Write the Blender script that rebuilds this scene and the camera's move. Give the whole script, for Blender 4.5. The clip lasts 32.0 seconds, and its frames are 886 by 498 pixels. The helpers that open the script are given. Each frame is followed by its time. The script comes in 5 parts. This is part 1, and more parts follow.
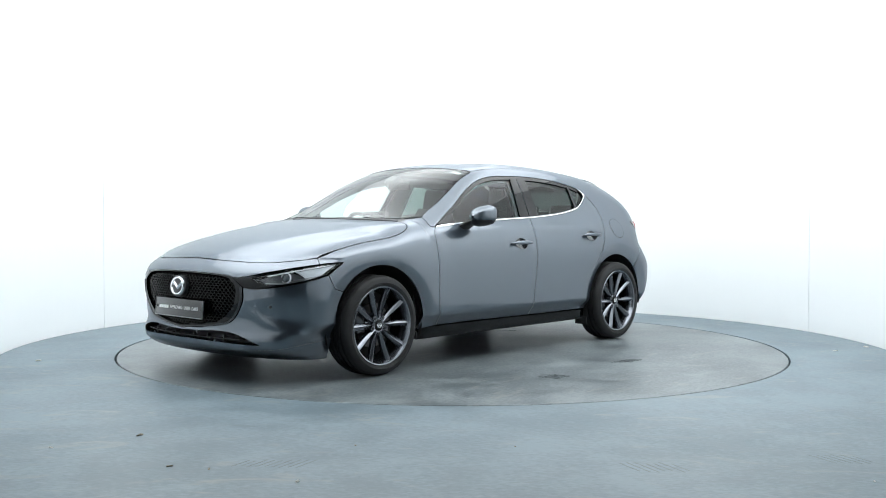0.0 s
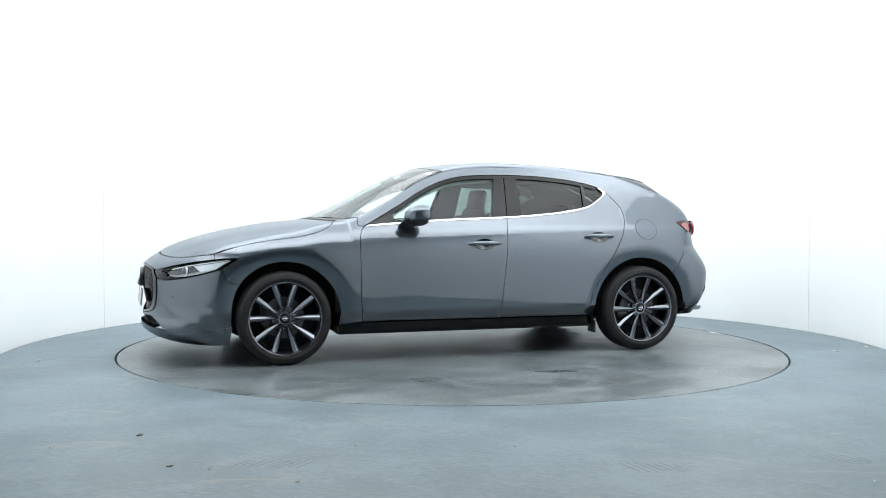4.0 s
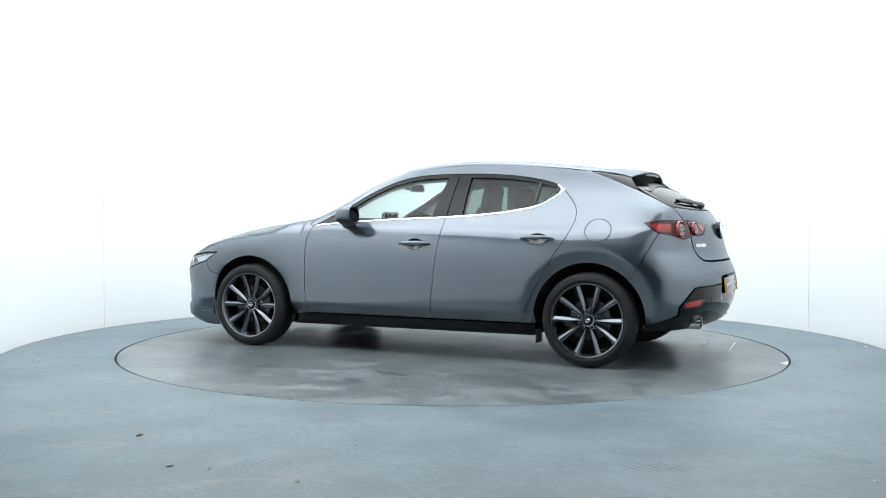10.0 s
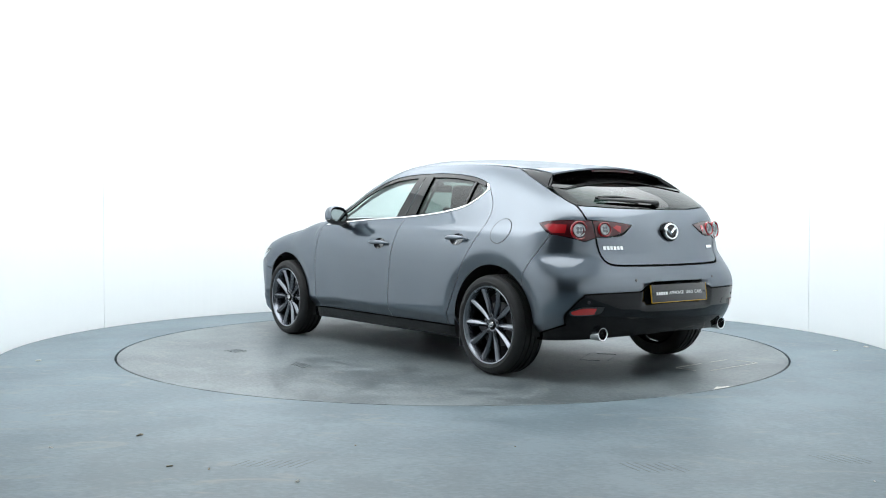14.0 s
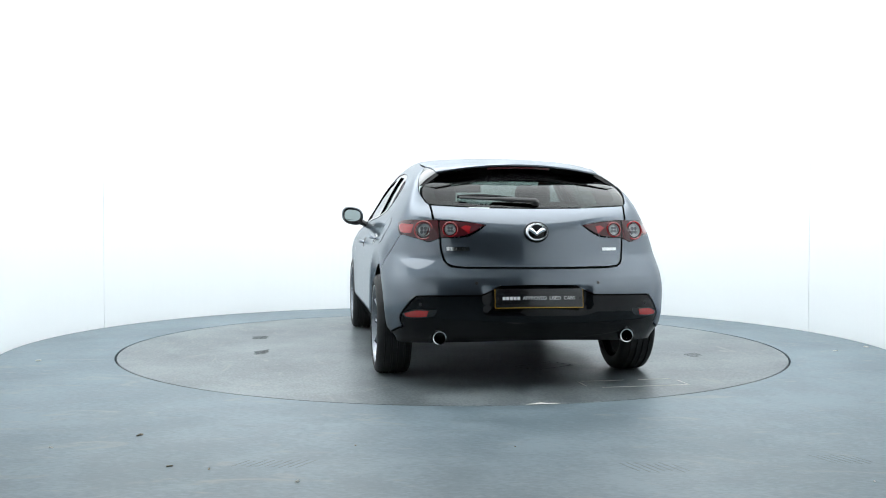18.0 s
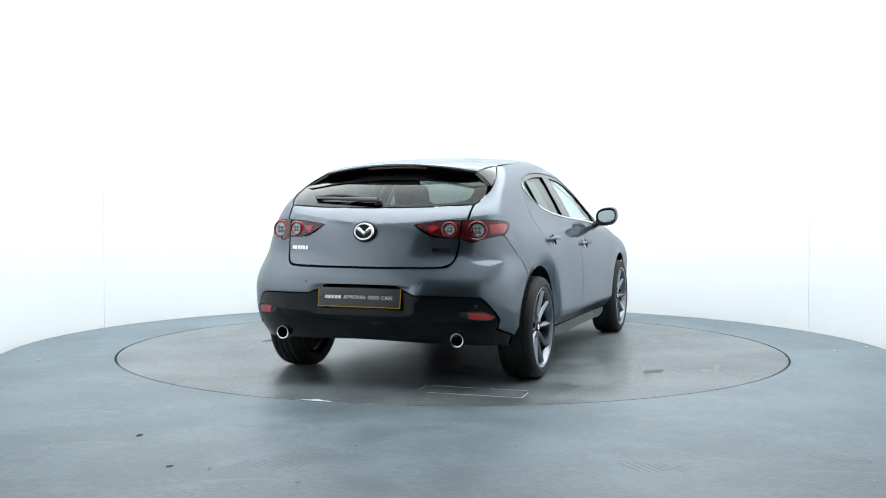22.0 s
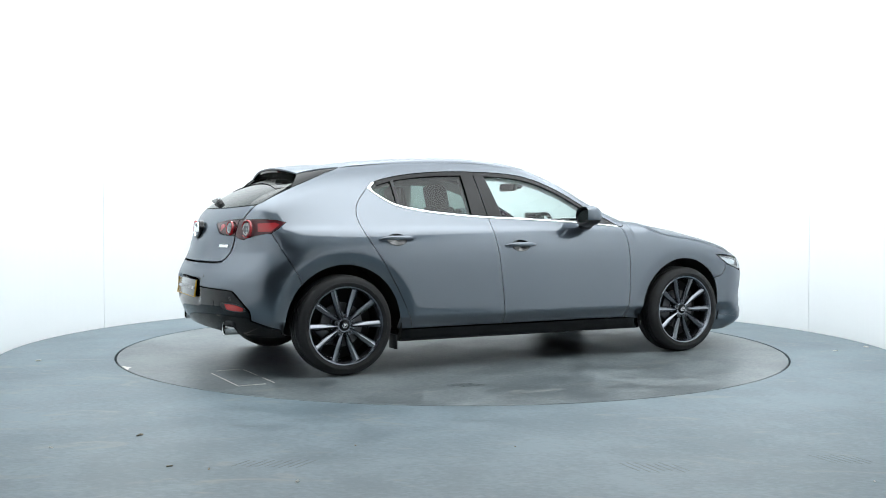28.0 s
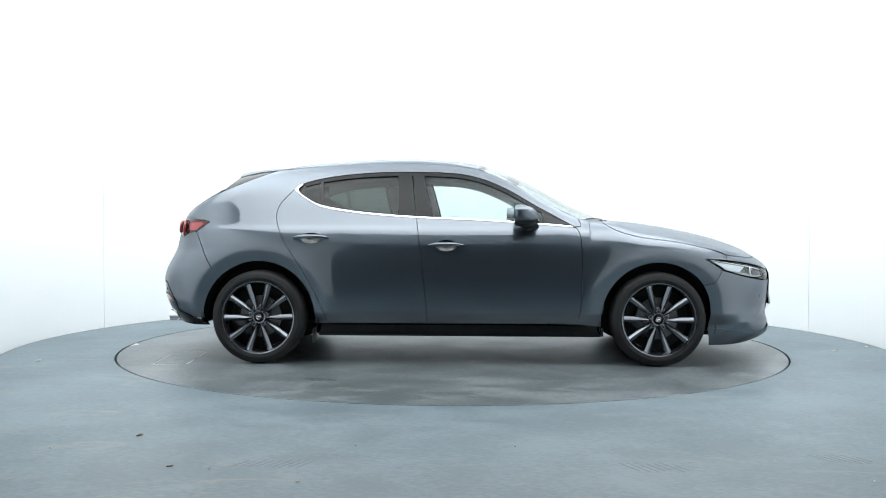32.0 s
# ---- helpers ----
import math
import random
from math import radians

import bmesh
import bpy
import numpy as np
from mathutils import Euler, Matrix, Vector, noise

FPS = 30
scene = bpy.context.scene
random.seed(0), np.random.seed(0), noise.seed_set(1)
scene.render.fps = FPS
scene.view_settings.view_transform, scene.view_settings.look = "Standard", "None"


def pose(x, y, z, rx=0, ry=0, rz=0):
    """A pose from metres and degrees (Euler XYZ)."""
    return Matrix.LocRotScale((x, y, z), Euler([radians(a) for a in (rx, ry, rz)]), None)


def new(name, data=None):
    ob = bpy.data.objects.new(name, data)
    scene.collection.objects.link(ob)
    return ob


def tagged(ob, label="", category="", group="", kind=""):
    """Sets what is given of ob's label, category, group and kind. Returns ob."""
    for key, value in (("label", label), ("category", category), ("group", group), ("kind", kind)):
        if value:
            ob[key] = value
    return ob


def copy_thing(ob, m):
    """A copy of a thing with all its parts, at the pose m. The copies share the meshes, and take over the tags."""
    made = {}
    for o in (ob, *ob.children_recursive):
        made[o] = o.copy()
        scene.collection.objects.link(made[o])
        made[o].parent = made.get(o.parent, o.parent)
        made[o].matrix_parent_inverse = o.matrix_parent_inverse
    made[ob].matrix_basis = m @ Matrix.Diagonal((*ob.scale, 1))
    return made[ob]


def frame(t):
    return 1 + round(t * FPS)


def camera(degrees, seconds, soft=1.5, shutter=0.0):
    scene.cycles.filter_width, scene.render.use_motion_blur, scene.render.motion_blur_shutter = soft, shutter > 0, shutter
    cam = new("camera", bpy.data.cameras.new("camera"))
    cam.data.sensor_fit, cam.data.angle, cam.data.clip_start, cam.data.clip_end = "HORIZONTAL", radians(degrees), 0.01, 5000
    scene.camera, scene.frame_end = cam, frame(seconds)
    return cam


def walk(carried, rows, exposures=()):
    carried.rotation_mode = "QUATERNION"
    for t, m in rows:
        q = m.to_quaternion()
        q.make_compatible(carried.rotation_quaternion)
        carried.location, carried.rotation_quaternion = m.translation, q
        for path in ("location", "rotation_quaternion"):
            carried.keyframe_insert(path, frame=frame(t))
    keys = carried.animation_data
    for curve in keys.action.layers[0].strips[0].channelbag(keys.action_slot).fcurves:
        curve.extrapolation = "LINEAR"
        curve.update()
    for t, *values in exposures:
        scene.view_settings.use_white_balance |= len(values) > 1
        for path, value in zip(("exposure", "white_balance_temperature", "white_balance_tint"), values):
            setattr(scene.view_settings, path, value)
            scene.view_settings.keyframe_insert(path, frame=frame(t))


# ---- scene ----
cam = camera(48.33, 32.0, soft=1.0)
EYE = pose(0.0, -7.762, 1.002, 88.21, -0.16, 0.52)
walk(cam, [(0.0, EYE), (32.0, EYE)])
scene.view_settings.exposure = 0.0

TURN_START, TURN_RATE = 227.86, 7.17      # heading of the car at the start, degrees, and degrees a second (clockwise)
CAR_X, CAR_Y = 0.066, -0.187              # where the car stands on the turntable
DISC_R, WALL_R, WALL_H = 2.51, 3.36, 3.12

# ---- light ----
world = bpy.data.worlds.new("studio_world")
world.use_nodes = True
world.node_tree.nodes["Background"].inputs[0].default_value = (0.02, 0.022, 0.024, 1)
world.node_tree.nodes["Background"].inputs[1].default_value = 0.2
scene.world = world
RING_LIGHT, CENTRE_LIGHT = 3.7, 1.9      # the luminous ceiling is brightest in a wide ring


# ---- materials ----
def material(name, colour, rough=0.5, metal=0.0, coat=0.0, grain=None, bump=0.0, bump_scale=40.0, vary=0.0, vary_scale=3.0, **more):
    m = bpy.data.materials.new(name)
    m.use_nodes = True
    nt = m.node_tree
    b = nt.nodes["Principled BSDF"]
    b.inputs["Base Color"].default_value = (*colour, 1)
    b.inputs["Roughness"].default_value = rough
    b.inputs["Metallic"].default_value = metal
    b.inputs["Coat Weight"].default_value = coat
    b.inputs["Coat Roughness"].default_value = 0.03
    for k, v in more.items():
        b.inputs[k.replace("_", " ")].default_value = v
    if vary or bump:
        co = nt.nodes.new("ShaderNodeTexCoord")
    if vary:
        n = nt.nodes.new("ShaderNodeTexNoise")
        n.inputs["Scale"].default_value, n.inputs["Detail"].default_value = vary_scale, 6
        nt.links.new(co.outputs["Object"], n.inputs["Vector"])
        mix = nt.nodes.new("ShaderNodeMix")
        mix.data_type = "RGBA"
        mix.inputs[6].default_value = (*[c * (1 - vary) for c in colour], 1)
        mix.inputs[7].default_value = (*[min(1, c * (1 + vary)) for c in colour], 1)
        nt.links.new(n.outputs["Fac"], mix.inputs[0])
        nt.links.new(mix.outputs[2], b.inputs["Base Color"])
    if bump:
        n2 = nt.nodes.new("ShaderNodeTexNoise")
        n2.inputs["Scale"].default_value, n2.inputs["Detail"].default_value = bump_scale, 4
        nt.links.new(co.outputs["Object"], n2.inputs["Vector"])
        bp = nt.nodes.new("ShaderNodeBump")
        bp.inputs["Strength"].default_value, bp.inputs["Distance"].default_value = bump, 0.002
        nt.links.new(n2.outputs["Fac"], bp.inputs["Height"])
        nt.links.new(bp.outputs[0], b.inputs["Normal"])
    return m


def glass(name, tint, rough=0.0):
    """Thin pane: tinted see-through, its gloss rising towards grazing views."""
    m = bpy.data.materials.new(name)
    m.use_nodes = True
    nt = m.node_tree
    nt.nodes.clear()
    out, mix, tr, gl = (nt.nodes.new(k) for k in ("ShaderNodeOutputMaterial", "ShaderNodeMixShader", "ShaderNodeBsdfTransparent", "ShaderNodeBsdfGlossy"))
    tr.inputs[0].default_value = (*tint, 1)
    gl.inputs["Roughness"].default_value = rough
    lw, pw, sc = nt.nodes.new("ShaderNodeLayerWeight"), nt.nodes.new("ShaderNodeMath"), nt.nodes.new("ShaderNodeMath")
    lw.inputs["Blend"].default_value = 0.5
    pw.operation, sc.operation = "POWER", "MULTIPLY_ADD"
    pw.inputs[1].default_value, sc.inputs[1].default_value, sc.inputs[2].default_value = 5.0, 0.90, 0.042
    nt.links.new(lw.outputs["Facing"], pw.inputs[0])
    nt.links.new(pw.outputs[0], sc.inputs[0])
    nt.links.new(sc.outputs[0], mix.inputs[0])
    nt.links.new(tr.outputs[0], mix.inputs[1])
    nt.links.new(gl.outputs[0], mix.inputs[2])
    nt.links.new(mix.outputs[0], out.inputs[0])
    return m


def floor_material(name, dark, light, stain, rough):
    """Painted studio floor: cloudy wear at two scales, brushed streaks, pale rubbed stains, satin sheen."""
    m = material(name, light, rough, IOR=1.47)
    nt = m.node_tree
    b = nt.nodes["Principled BSDF"]
    co = nt.nodes.new("ShaderNodeTexCoord")

    def noise(scale, detail, stretch=(1, 1, 1), turn=0.0, warp=0.0):
        mp, n = nt.nodes.new("ShaderNodeMapping"), nt.nodes.new("ShaderNodeTexNoise")
        mp.inputs["Scale"].default_value, mp.inputs["Rotation"].default_value = stretch, (0, 0, turn)
        n.inputs["Scale"].default_value, n.inputs["Detail"].default_value = scale, detail
        n.inputs["Roughness"].default_value, n.inputs["Distortion"].default_value = 0.58, warp
        nt.links.new(co.outputs["Object"], mp.inputs[0])
        nt.links.new(mp.outputs[0], n.inputs["Vector"])
        return n.outputs["Fac"]

    def weighted(fac, k, more=None):
        n = nt.nodes.new("ShaderNodeMath")
        n.operation = "MULTIPLY_ADD"
        n.inputs[1].default_value, n.inputs[2].default_value = k, 0.0
        nt.links.new(fac, n.inputs[0])
        if more is not None:
            nt.links.new(more, n.inputs[2])
        return n.outputs[0]

    def ramp(fac, lo, hi):
        n = nt.nodes.new("ShaderNodeMapRange")
        n.interpolation_type = "SMOOTHSTEP"
        n.inputs["From Min"].default_value, n.inputs["From Max"].default_value = lo, hi
        nt.links.new(fac, n.inputs["Value"])
        return n.outputs[0]

    def blend(fac, one, two):
        n = nt.nodes.new("ShaderNodeMix")
        n.data_type = "RGBA"
        nt.links.new(fac, n.inputs[0])
        for k, c in ((6, one), (7, two)):
            if isinstance(c, tuple):
                n.inputs[k].default_value = (*c, 1)
            else:
                nt.links.new(c, n.inputs[k])
        return n.outputs[2]
    streak = noise(3.4, 6, (1.0, 1.35, 1.0), 1.1, 0.9)
    cloud = weighted(noise(1.1, 5), 0.36, weighted(streak, 0.36, weighted(noise(30.0, 5, (1.0, 2.0, 1.0), 0.9, 0.5), 0.28)))
    base = blend(ramp(cloud, 0.40, 0.62), dark, light)
    rubbed = weighted(ramp(noise(2.6, 7, (0.8, 2.0, 1.0), -0.9, 1.6), 0.56, 0.72), 0.60)
    nt.links.new(blend(rubbed, base, stain), b.inputs["Base Color"])
    rr = nt.nodes.new("ShaderNodeMapRange")
    rr.inputs["To Min"].default_value, rr.inputs["To Max"].default_value = rough - 0.03, rough + 0.05
    nt.links.new(ramp(streak, 0.35, 0.65), rr.inputs[0])
    nt.links.new(rr.outputs[0], b.inputs["Roughness"])
    return m


def paint_material(name="grey_metallic_paint", colour=(0.079, 0.097, 0.119), gloss=0.126, graze=0.36):
    """Dark grey metallic car paint: flakes that scatter widely, under a smooth clear coat."""
    m = material(name, colour, 0.32, 0.85, Specular_Tint=(0.35, 0.38, 0.42, 1))
    nt = m.node_tree
    b = nt.nodes["Principled BSDF"]
    co = nt.nodes.new("ShaderNodeTexCoord")
    fl = nt.nodes.new("ShaderNodeTexVoronoi")
    fl.inputs["Scale"].default_value = 900
    nt.links.new(co.outputs["Object"], fl.inputs["Vector"])
    mr = nt.nodes.new("ShaderNodeMapRange")
    mr.inputs["To Min"].default_value, mr.inputs["To Max"].default_value = 0.28, 0.36
    nt.links.new(fl.outputs["Color"], mr.inputs[0])
    nt.links.new(mr.outputs[0], b.inputs["Roughness"])
    # clear coat, its gloss rising towards grazing views
    gl, mix = nt.nodes.new("ShaderNodeBsdfGlossy"), nt.nodes.new("ShaderNodeMixShader")
    lw, pw, sc = nt.nodes.new("ShaderNodeLayerWeight"), nt.nodes.new("ShaderNodeMath"), nt.nodes.new("ShaderNodeMath")
    gl.inputs["Color"].default_value, gl.inputs["Roughness"].default_value = (0.93, 0.957, 1.0, 1), 0.02
    lw.inputs["Blend"].default_value = 0.5
    pw.operation, sc.operation = "POWER", "MULTIPLY_ADD"
    pw.inputs[1].default_value, sc.inputs[1].default_value, sc.inputs[2].default_value = 5.0, graze, gloss
    nt.links.new(lw.outputs["Facing"], pw.inputs[0])
    nt.links.new(pw.outputs[0], sc.inputs[0])
    nt.links.new(sc.outputs[0], mix.inputs[0])
    nt.links.new(b.outputs[0], mix.inputs[1])
    nt.links.new(gl.outputs[0], mix.inputs[2])
    nt.links.new(mix.outputs[0], nt.nodes["Material Output"].inputs[0])
    return m


PAINT = paint_material()
GLOSS_BLACK = material("gloss_black", (0.004, 0.0045, 0.0055), 0.05, 0, 0.0, IOR=1.36)
BLACK = material("black_plastic", (0.016, 0.016, 0.017), 0.45, bump=0.15, bump_scale=300)
MATT = material("underbody_black", (0.010, 0.010, 0.011), 0.8, vary=0.3)
RUBBER = material("tyre_rubber", (0.014, 0.0143, 0.015), 0.62, Specular_IOR_Level=0.35, bump=0.25, bump_scale=120, vary=0.25, vary_scale=14)
CHROME = material("chrome", (0.85, 0.86, 0.87), 0.12, 1.0)
SATIN = material("satin_steel", (0.42, 0.43, 0.44), 0.30, 1.0, vary=0.12, vary_scale=30)
ALLOY = material("gunmetal_alloy", (0.20, 0.212, 0.238), 0.27, 1.0, 0.5)
BRAKE_STEEL = material("brake_steel", (0.13, 0.13, 0.135), 0.4, 1.0, vary=0.2, vary_scale=40)
ALLOY_DARK = material("dark_alloy", (0.045, 0.047, 0.052), 0.35, 0.8, 0.3)
RED = material("red_lamp_lens", (0.33, 0.008, 0.012), 0.08, 0, 1.0)
DEEP_RED = material("dark_red_lens", (0.055, 0.005, 0.008), 0.08, 0, 0.3)
REFLECTOR = material("red_reflector", (0.52, 0.030, 0.024), 0.15, 0, 1.0)
LAMP_WHITE = material("frosted_lamp_lens", (0.60, 0.61, 0.62), 0.15, 0.2, 1.0)
LAMP_CHROME = material("lamp_reflector", (0.80, 0.82, 0.85), 0.35, 0.35, vary=0.1, vary_scale=80)
LAMP_GREY = material("lamp_bezel_grey", (0.13, 0.135, 0.145), 0.35, 0.4, vary=0.15, vary_scale=60)
WHITE = material("white_lettering", (0.80, 0.80, 0.80), 0.4)
PLATE = material("black_plate", (0.010, 0.010, 0.011), 0.18, 0, 0.6)
YELLOW = material("yellow_plate_edge", (0.62, 0.36, 0.02), 0.3)
SEAT = material("black_cloth", (0.018, 0.018, 0.019), 0.9, bump=0.4, bump_scale=250, vary=0.2, vary_scale=20)
TRIM = material("dark_trim", (0.022, 0.022, 0.023), 0.7, bump=0.2, bump_scale=200)
QUARTER_TRIM = material("grey_quarter_trim", (0.11, 0.115, 0.115), 0.85, bump=0.2, bump_scale=200)
LINER = material("grey_headliner", (0.29, 0.35, 0.35), 0.9, bump=0.2, bump_scale=200)
SCREEN_GLASS = glass("windscreen_glass", (0.80, 0.88, 0.86))
DOOR_GLASS = glass("door_glass", (0.80, 0.90, 0.885))
PRIVACY = glass("privacy_glass", (0.18, 0.245, 0.225))
REAR_GLASS = glass("rear_glass", (0.14, 0.18, 0.17))
SPOILER_BLACK = material("spoiler_black", (0.004, 0.004, 0.0045), 0.25, Specular_IOR_Level=0.18)
LENS = glass("clear_lens", (0.9, 0.92, 0.93))
MIRROR = material("mirror_glass", (0.11, 0.135, 0.138), 0.02, 1.0)
WALL_WHITE = material("white_wall_paint", (0.885, 0.905, 0.91), 0.55, vary=0.015, vary_scale=1.2, bump=0.05, bump_scale=60)
FLANK = material("white_entrance_wall", (0.86, 0.88, 0.89), 0.6, vary=0.03, vary_scale=1.5)
DARK_WALL = material("grey_curtain", (0.11, 0.115, 0.12), 0.9, vary=0.1, vary_scale=2)
FLOOR = floor_material("blue_grey_floor_paint", (0.098, 0.135, 0.158), (0.176, 0.228, 0.257), (0.215, 0.228, 0.215), 0.46)
DISC = floor_material("grey_turntable_paint", (0.066, 0.081, 0.088), (0.196, 0.223, 0.231), (0.215, 0.218, 0.203), 0.36)
GAP = material("dark_gap", (0.012, 0.012, 0.013), 0.9)
SCUFF = material("dark_scuff", (0.080, 0.096, 0.104), 0.38, vary=0.3, vary_scale=30)
FAINT = material("faint_scuff", (0.095, 0.118, 0.126), 0.46, vary=0.35, vary_scale=25)
CHIP = material("bare_chip", (0.72, 0.70, 0.66), 0.7, vary=0.2, vary_scale=60)
LEAF = material("dry_leaf", (0.25, 0.21, 0.16), 0.8, vary=0.3, vary_scale=90)


def glow(name):
    """Luminous ceiling sheet, its lamps behind the outer edge."""
    m = material(name, (0.8, 0.8, 0.8), 0.6)
    nt = m.node_tree
    co, ln, mr = nt.nodes.new("ShaderNodeTexCoord"), nt.nodes.new("ShaderNodeVectorMath"), nt.nodes.new("ShaderNodeMapRange")
    ln.operation = "LENGTH"
    mr.interpolation_type = "SMOOTHSTEP"
    for k, v in (("From Min", 0.9), ("From Max", 2.2), ("To Min", CENTRE_LIGHT), ("To Max", RING_LIGHT)):
        mr.inputs[k].default_value = v
    fall, mul = nt.nodes.new("ShaderNodeMapRange"), nt.nodes.new("ShaderNodeMath")
    fall.interpolation_type, mul.operation = "SMOOTHSTEP", "MULTIPLY"
    for k, v in (("From Min", 2.3), ("From Max", 3.3), ("To Min", 1.0), ("To Max", 0.62)):
        fall.inputs[k].default_value = v
    nt.links.new(ln.outputs["Value"], fall.inputs["Value"])
    nt.links.new(mr.outputs[0], mul.inputs[0])
    nt.links.new(fall.outputs[0], mul.inputs[1])
    nt.links.new(co.outputs["Object"], ln.inputs[0])
    nt.links.new(ln.outputs["Value"], mr.inputs["Value"])
    nt.links.new(mul.outputs[0], nt.nodes["Principled BSDF"].inputs["Emission Strength"])
    m.node_tree.nodes["Principled BSDF"].inputs["Emission Color"].default_value = (0.935, 0.98, 1.0, 1)
    return m


GLOW = glow("luminous_ceiling")


# ---- mesh helpers ----
def mesh_part(name, verts, faces, mat, parent=None, label="", normals=None, smooth=False):
    me = bpy.data.meshes.new(name)
    me.from_pydata([tuple(v) for v in verts], [], faces)
    me.materials.append(mat)
    if smooth or normals is not None:
        me.polygons.foreach_set("use_smooth", [True] * len(me.polygons))
    if normals is not None:
        me.normals_split_custom_set_from_vertices([tuple(n) for n in normals])
    ob = new(name, me)
    ob.parent = parent
    return tagged(ob, label)


def part(name, bm, mat, parent=None, label="", smooth=True):
    me = bpy.data.meshes.new(name)
    bmesh.ops.recalc_face_normals(bm, faces=bm.faces)
    bm.to_mesh(me)
    bm.free()
    me.materials.append(mat)
    if smooth:
        me.polygons.foreach_set("use_smooth", [True] * len(me.polygons))
        me.set_sharp_from_angle(angle=radians(38))
    ob = new(name, me)
    ob.parent = parent
    return tagged(ob, label)


def box(bm, size, m, bevel=0.0, segments=2):
    r = bmesh.ops.create_cube(bm, size=1.0, matrix=m @ Matrix.Diagonal((*size, 1)))
    if bevel:
        es = {e for v in r["verts"] for e in v.link_edges}
        bmesh.ops.bevel(bm, geom=list(es), offset=bevel, segments=segments, profile=0.5, affect="EDGES")
    return bm


def lathe(bm, profile, m, steps=48, closed=False):
    """Turns a profile of (radius, height) about z."""
    rings = []
    for k in range(steps):
        a = 2 * math.pi * k / steps
        rings.append([bm.verts.new(m @ Vector((r * math.cos(a), r * math.sin(a), h))) for r, h in profile])
    n = len(profile)
    for k in range(steps):
        p, q = rings[k], rings[(k + 1) % steps]
        for i in range(n if closed else n - 1):
            j = (i + 1) % n
            vs = [p[i], q[i], q[j], p[j]]
            bm.faces.new(vs)
    bmesh.ops.remove_doubles(bm, verts=bm.verts, dist=1e-5)
    return bm


def loft(bm, sections, cap=True, closed=True):
    rows = [[bm.verts.new(v) for v in s] for s in sections]
    n = len(rows[0])
    for p, q in zip(rows, rows[1:]):
        for i in range(n if closed else n - 1):
            bm.faces.new((p[i], p[(i + 1) % n], q[(i + 1) % n], q[i]))
    if cap and closed:
        bm.faces.new(rows[0])
        bm.faces.new(rows[-1][::-1])
    return bm


def rounded(points, steps=6):
    """A smooth line through the points (Catmull-Rom)."""
    p = [np.array(q, float) for q in points]
    if len(p) < 3:
        return [tuple(q) for q in p]
    p = [2 * p[0] - p[1]] + p + [2 * p[-1] - p[-2]]
    out = []
    for i in range(1, len(p) - 2):
        for k in range(steps):
            t = k / steps
            out.append(tuple(0.5 * (2 * p[i] + (p[i + 1] - p[i - 1]) * t + (2 * p[i - 1] - 5 * p[i] + 4 * p[i + 1] - p[i + 2]) * t * t
                                    + (3 * p[i] - p[i - 1] - 3 * p[i + 1] + p[i + 2]) * t ** 3)))
    return out + [tuple(p[-2])]


def outline(*lines):
    """A closed outline from lines laid end to end, each one smooth in itself."""
    out = []
    for line in lines:
        for q in rounded(line):
            if not out or math.dist(out[-1], q) > 1e-4:
                out.append(q)
    if math.dist(out[0], out[-1]) < 1e-4:
        out.pop()
    return out

# ---- body shape ----
def curve(*knots):
    """A smooth monotone curve through (a, b) knots, as a function of arrays."""
    k = sorted(knots)
    xs, ys = np.array([p[0] for p in k], float), np.array([p[1] for p in k], float)
    h, d = np.diff(xs), np.diff(ys) / np.diff(xs)
    m = np.concatenate(([d[0]], np.where(d[1:] * d[:-1] > 0, 2 * d[1:] * d[:-1] / (d[1:] + d[:-1] + 1e-12), 0), [d[-1]]))

    def f(x):
        x = np.clip(np.asarray(x, float), xs[0], xs[-1])
        i = np.clip(np.searchsorted(xs, x) - 1, 0, len(h) - 1)
        t = (x - xs[i]) / h[i]
        return (ys[i] * (1 + 2 * t) * (1 - t) ** 2 + m[i] * h[i] * t * (1 - t) ** 2
                + ys[i + 1] * t * t * (3 - 2 * t) + m[i + 1] * h[i] * t * t * (t - 1))
    return f


def ease(a, b, x):
    t = np.clip((x - a) / (b - a), 0, 1)
    return t * t * (3 - 2 * t)


AXLE_F, AXLE_R, AXLE_Z, TYRE_R = 1.3625, -1.3625, 0.320, 0.320

side_width = curve((0.10, 0.785), (0.17, 0.814), (0.22, 0.831), (0.275, 0.839), (0.352, 0.8878), (0.358, 0.8900), (0.385, 0.8912), (0.50, 0.894), (0.62, 0.8955),
                   (0.70, 0.893), (0.76, 0.887), (0.82, 0.8745), (0.88, 0.854), (0.92, 0.836), (0.95, 0.818), (1.00, 0.792), (1.10, 0.742),
                   (1.20, 0.690), (1.30, 0.628), (1.45, 0.52))
top_line = curve((2.45, 0.56), (2.30, 0.650), (2.20, 0.722), (2.04, 0.801), (1.83, 0.872), (1.57, 0.930), (1.32, 0.969), (1.10, 0.991),
                 (0.95, 1.042), (0.72, 1.152), (0.455, 1.293), (0.19, 1.392), (-0.05, 1.428), (-0.35, 1.444), (-0.60, 1.438),
                 (-0.90, 1.419), (-1.20, 1.384), (-1.45, 1.320), (-1.62, 1.258), (-1.75, 1.203), (-1.86, 1.150), (-1.98, 1.075),
                 (-2.06, 0.985), (-2.20, 0.80))
top_wrap = curve((-2.1, -0.16), (-1.6, -0.12), (-1.2, 0.0), (-0.3, 0.0), (0.3, 0.30), (0.9, 0.36), (1.15, 0.22), (1.6, 0.12), (2.2, 0.2))
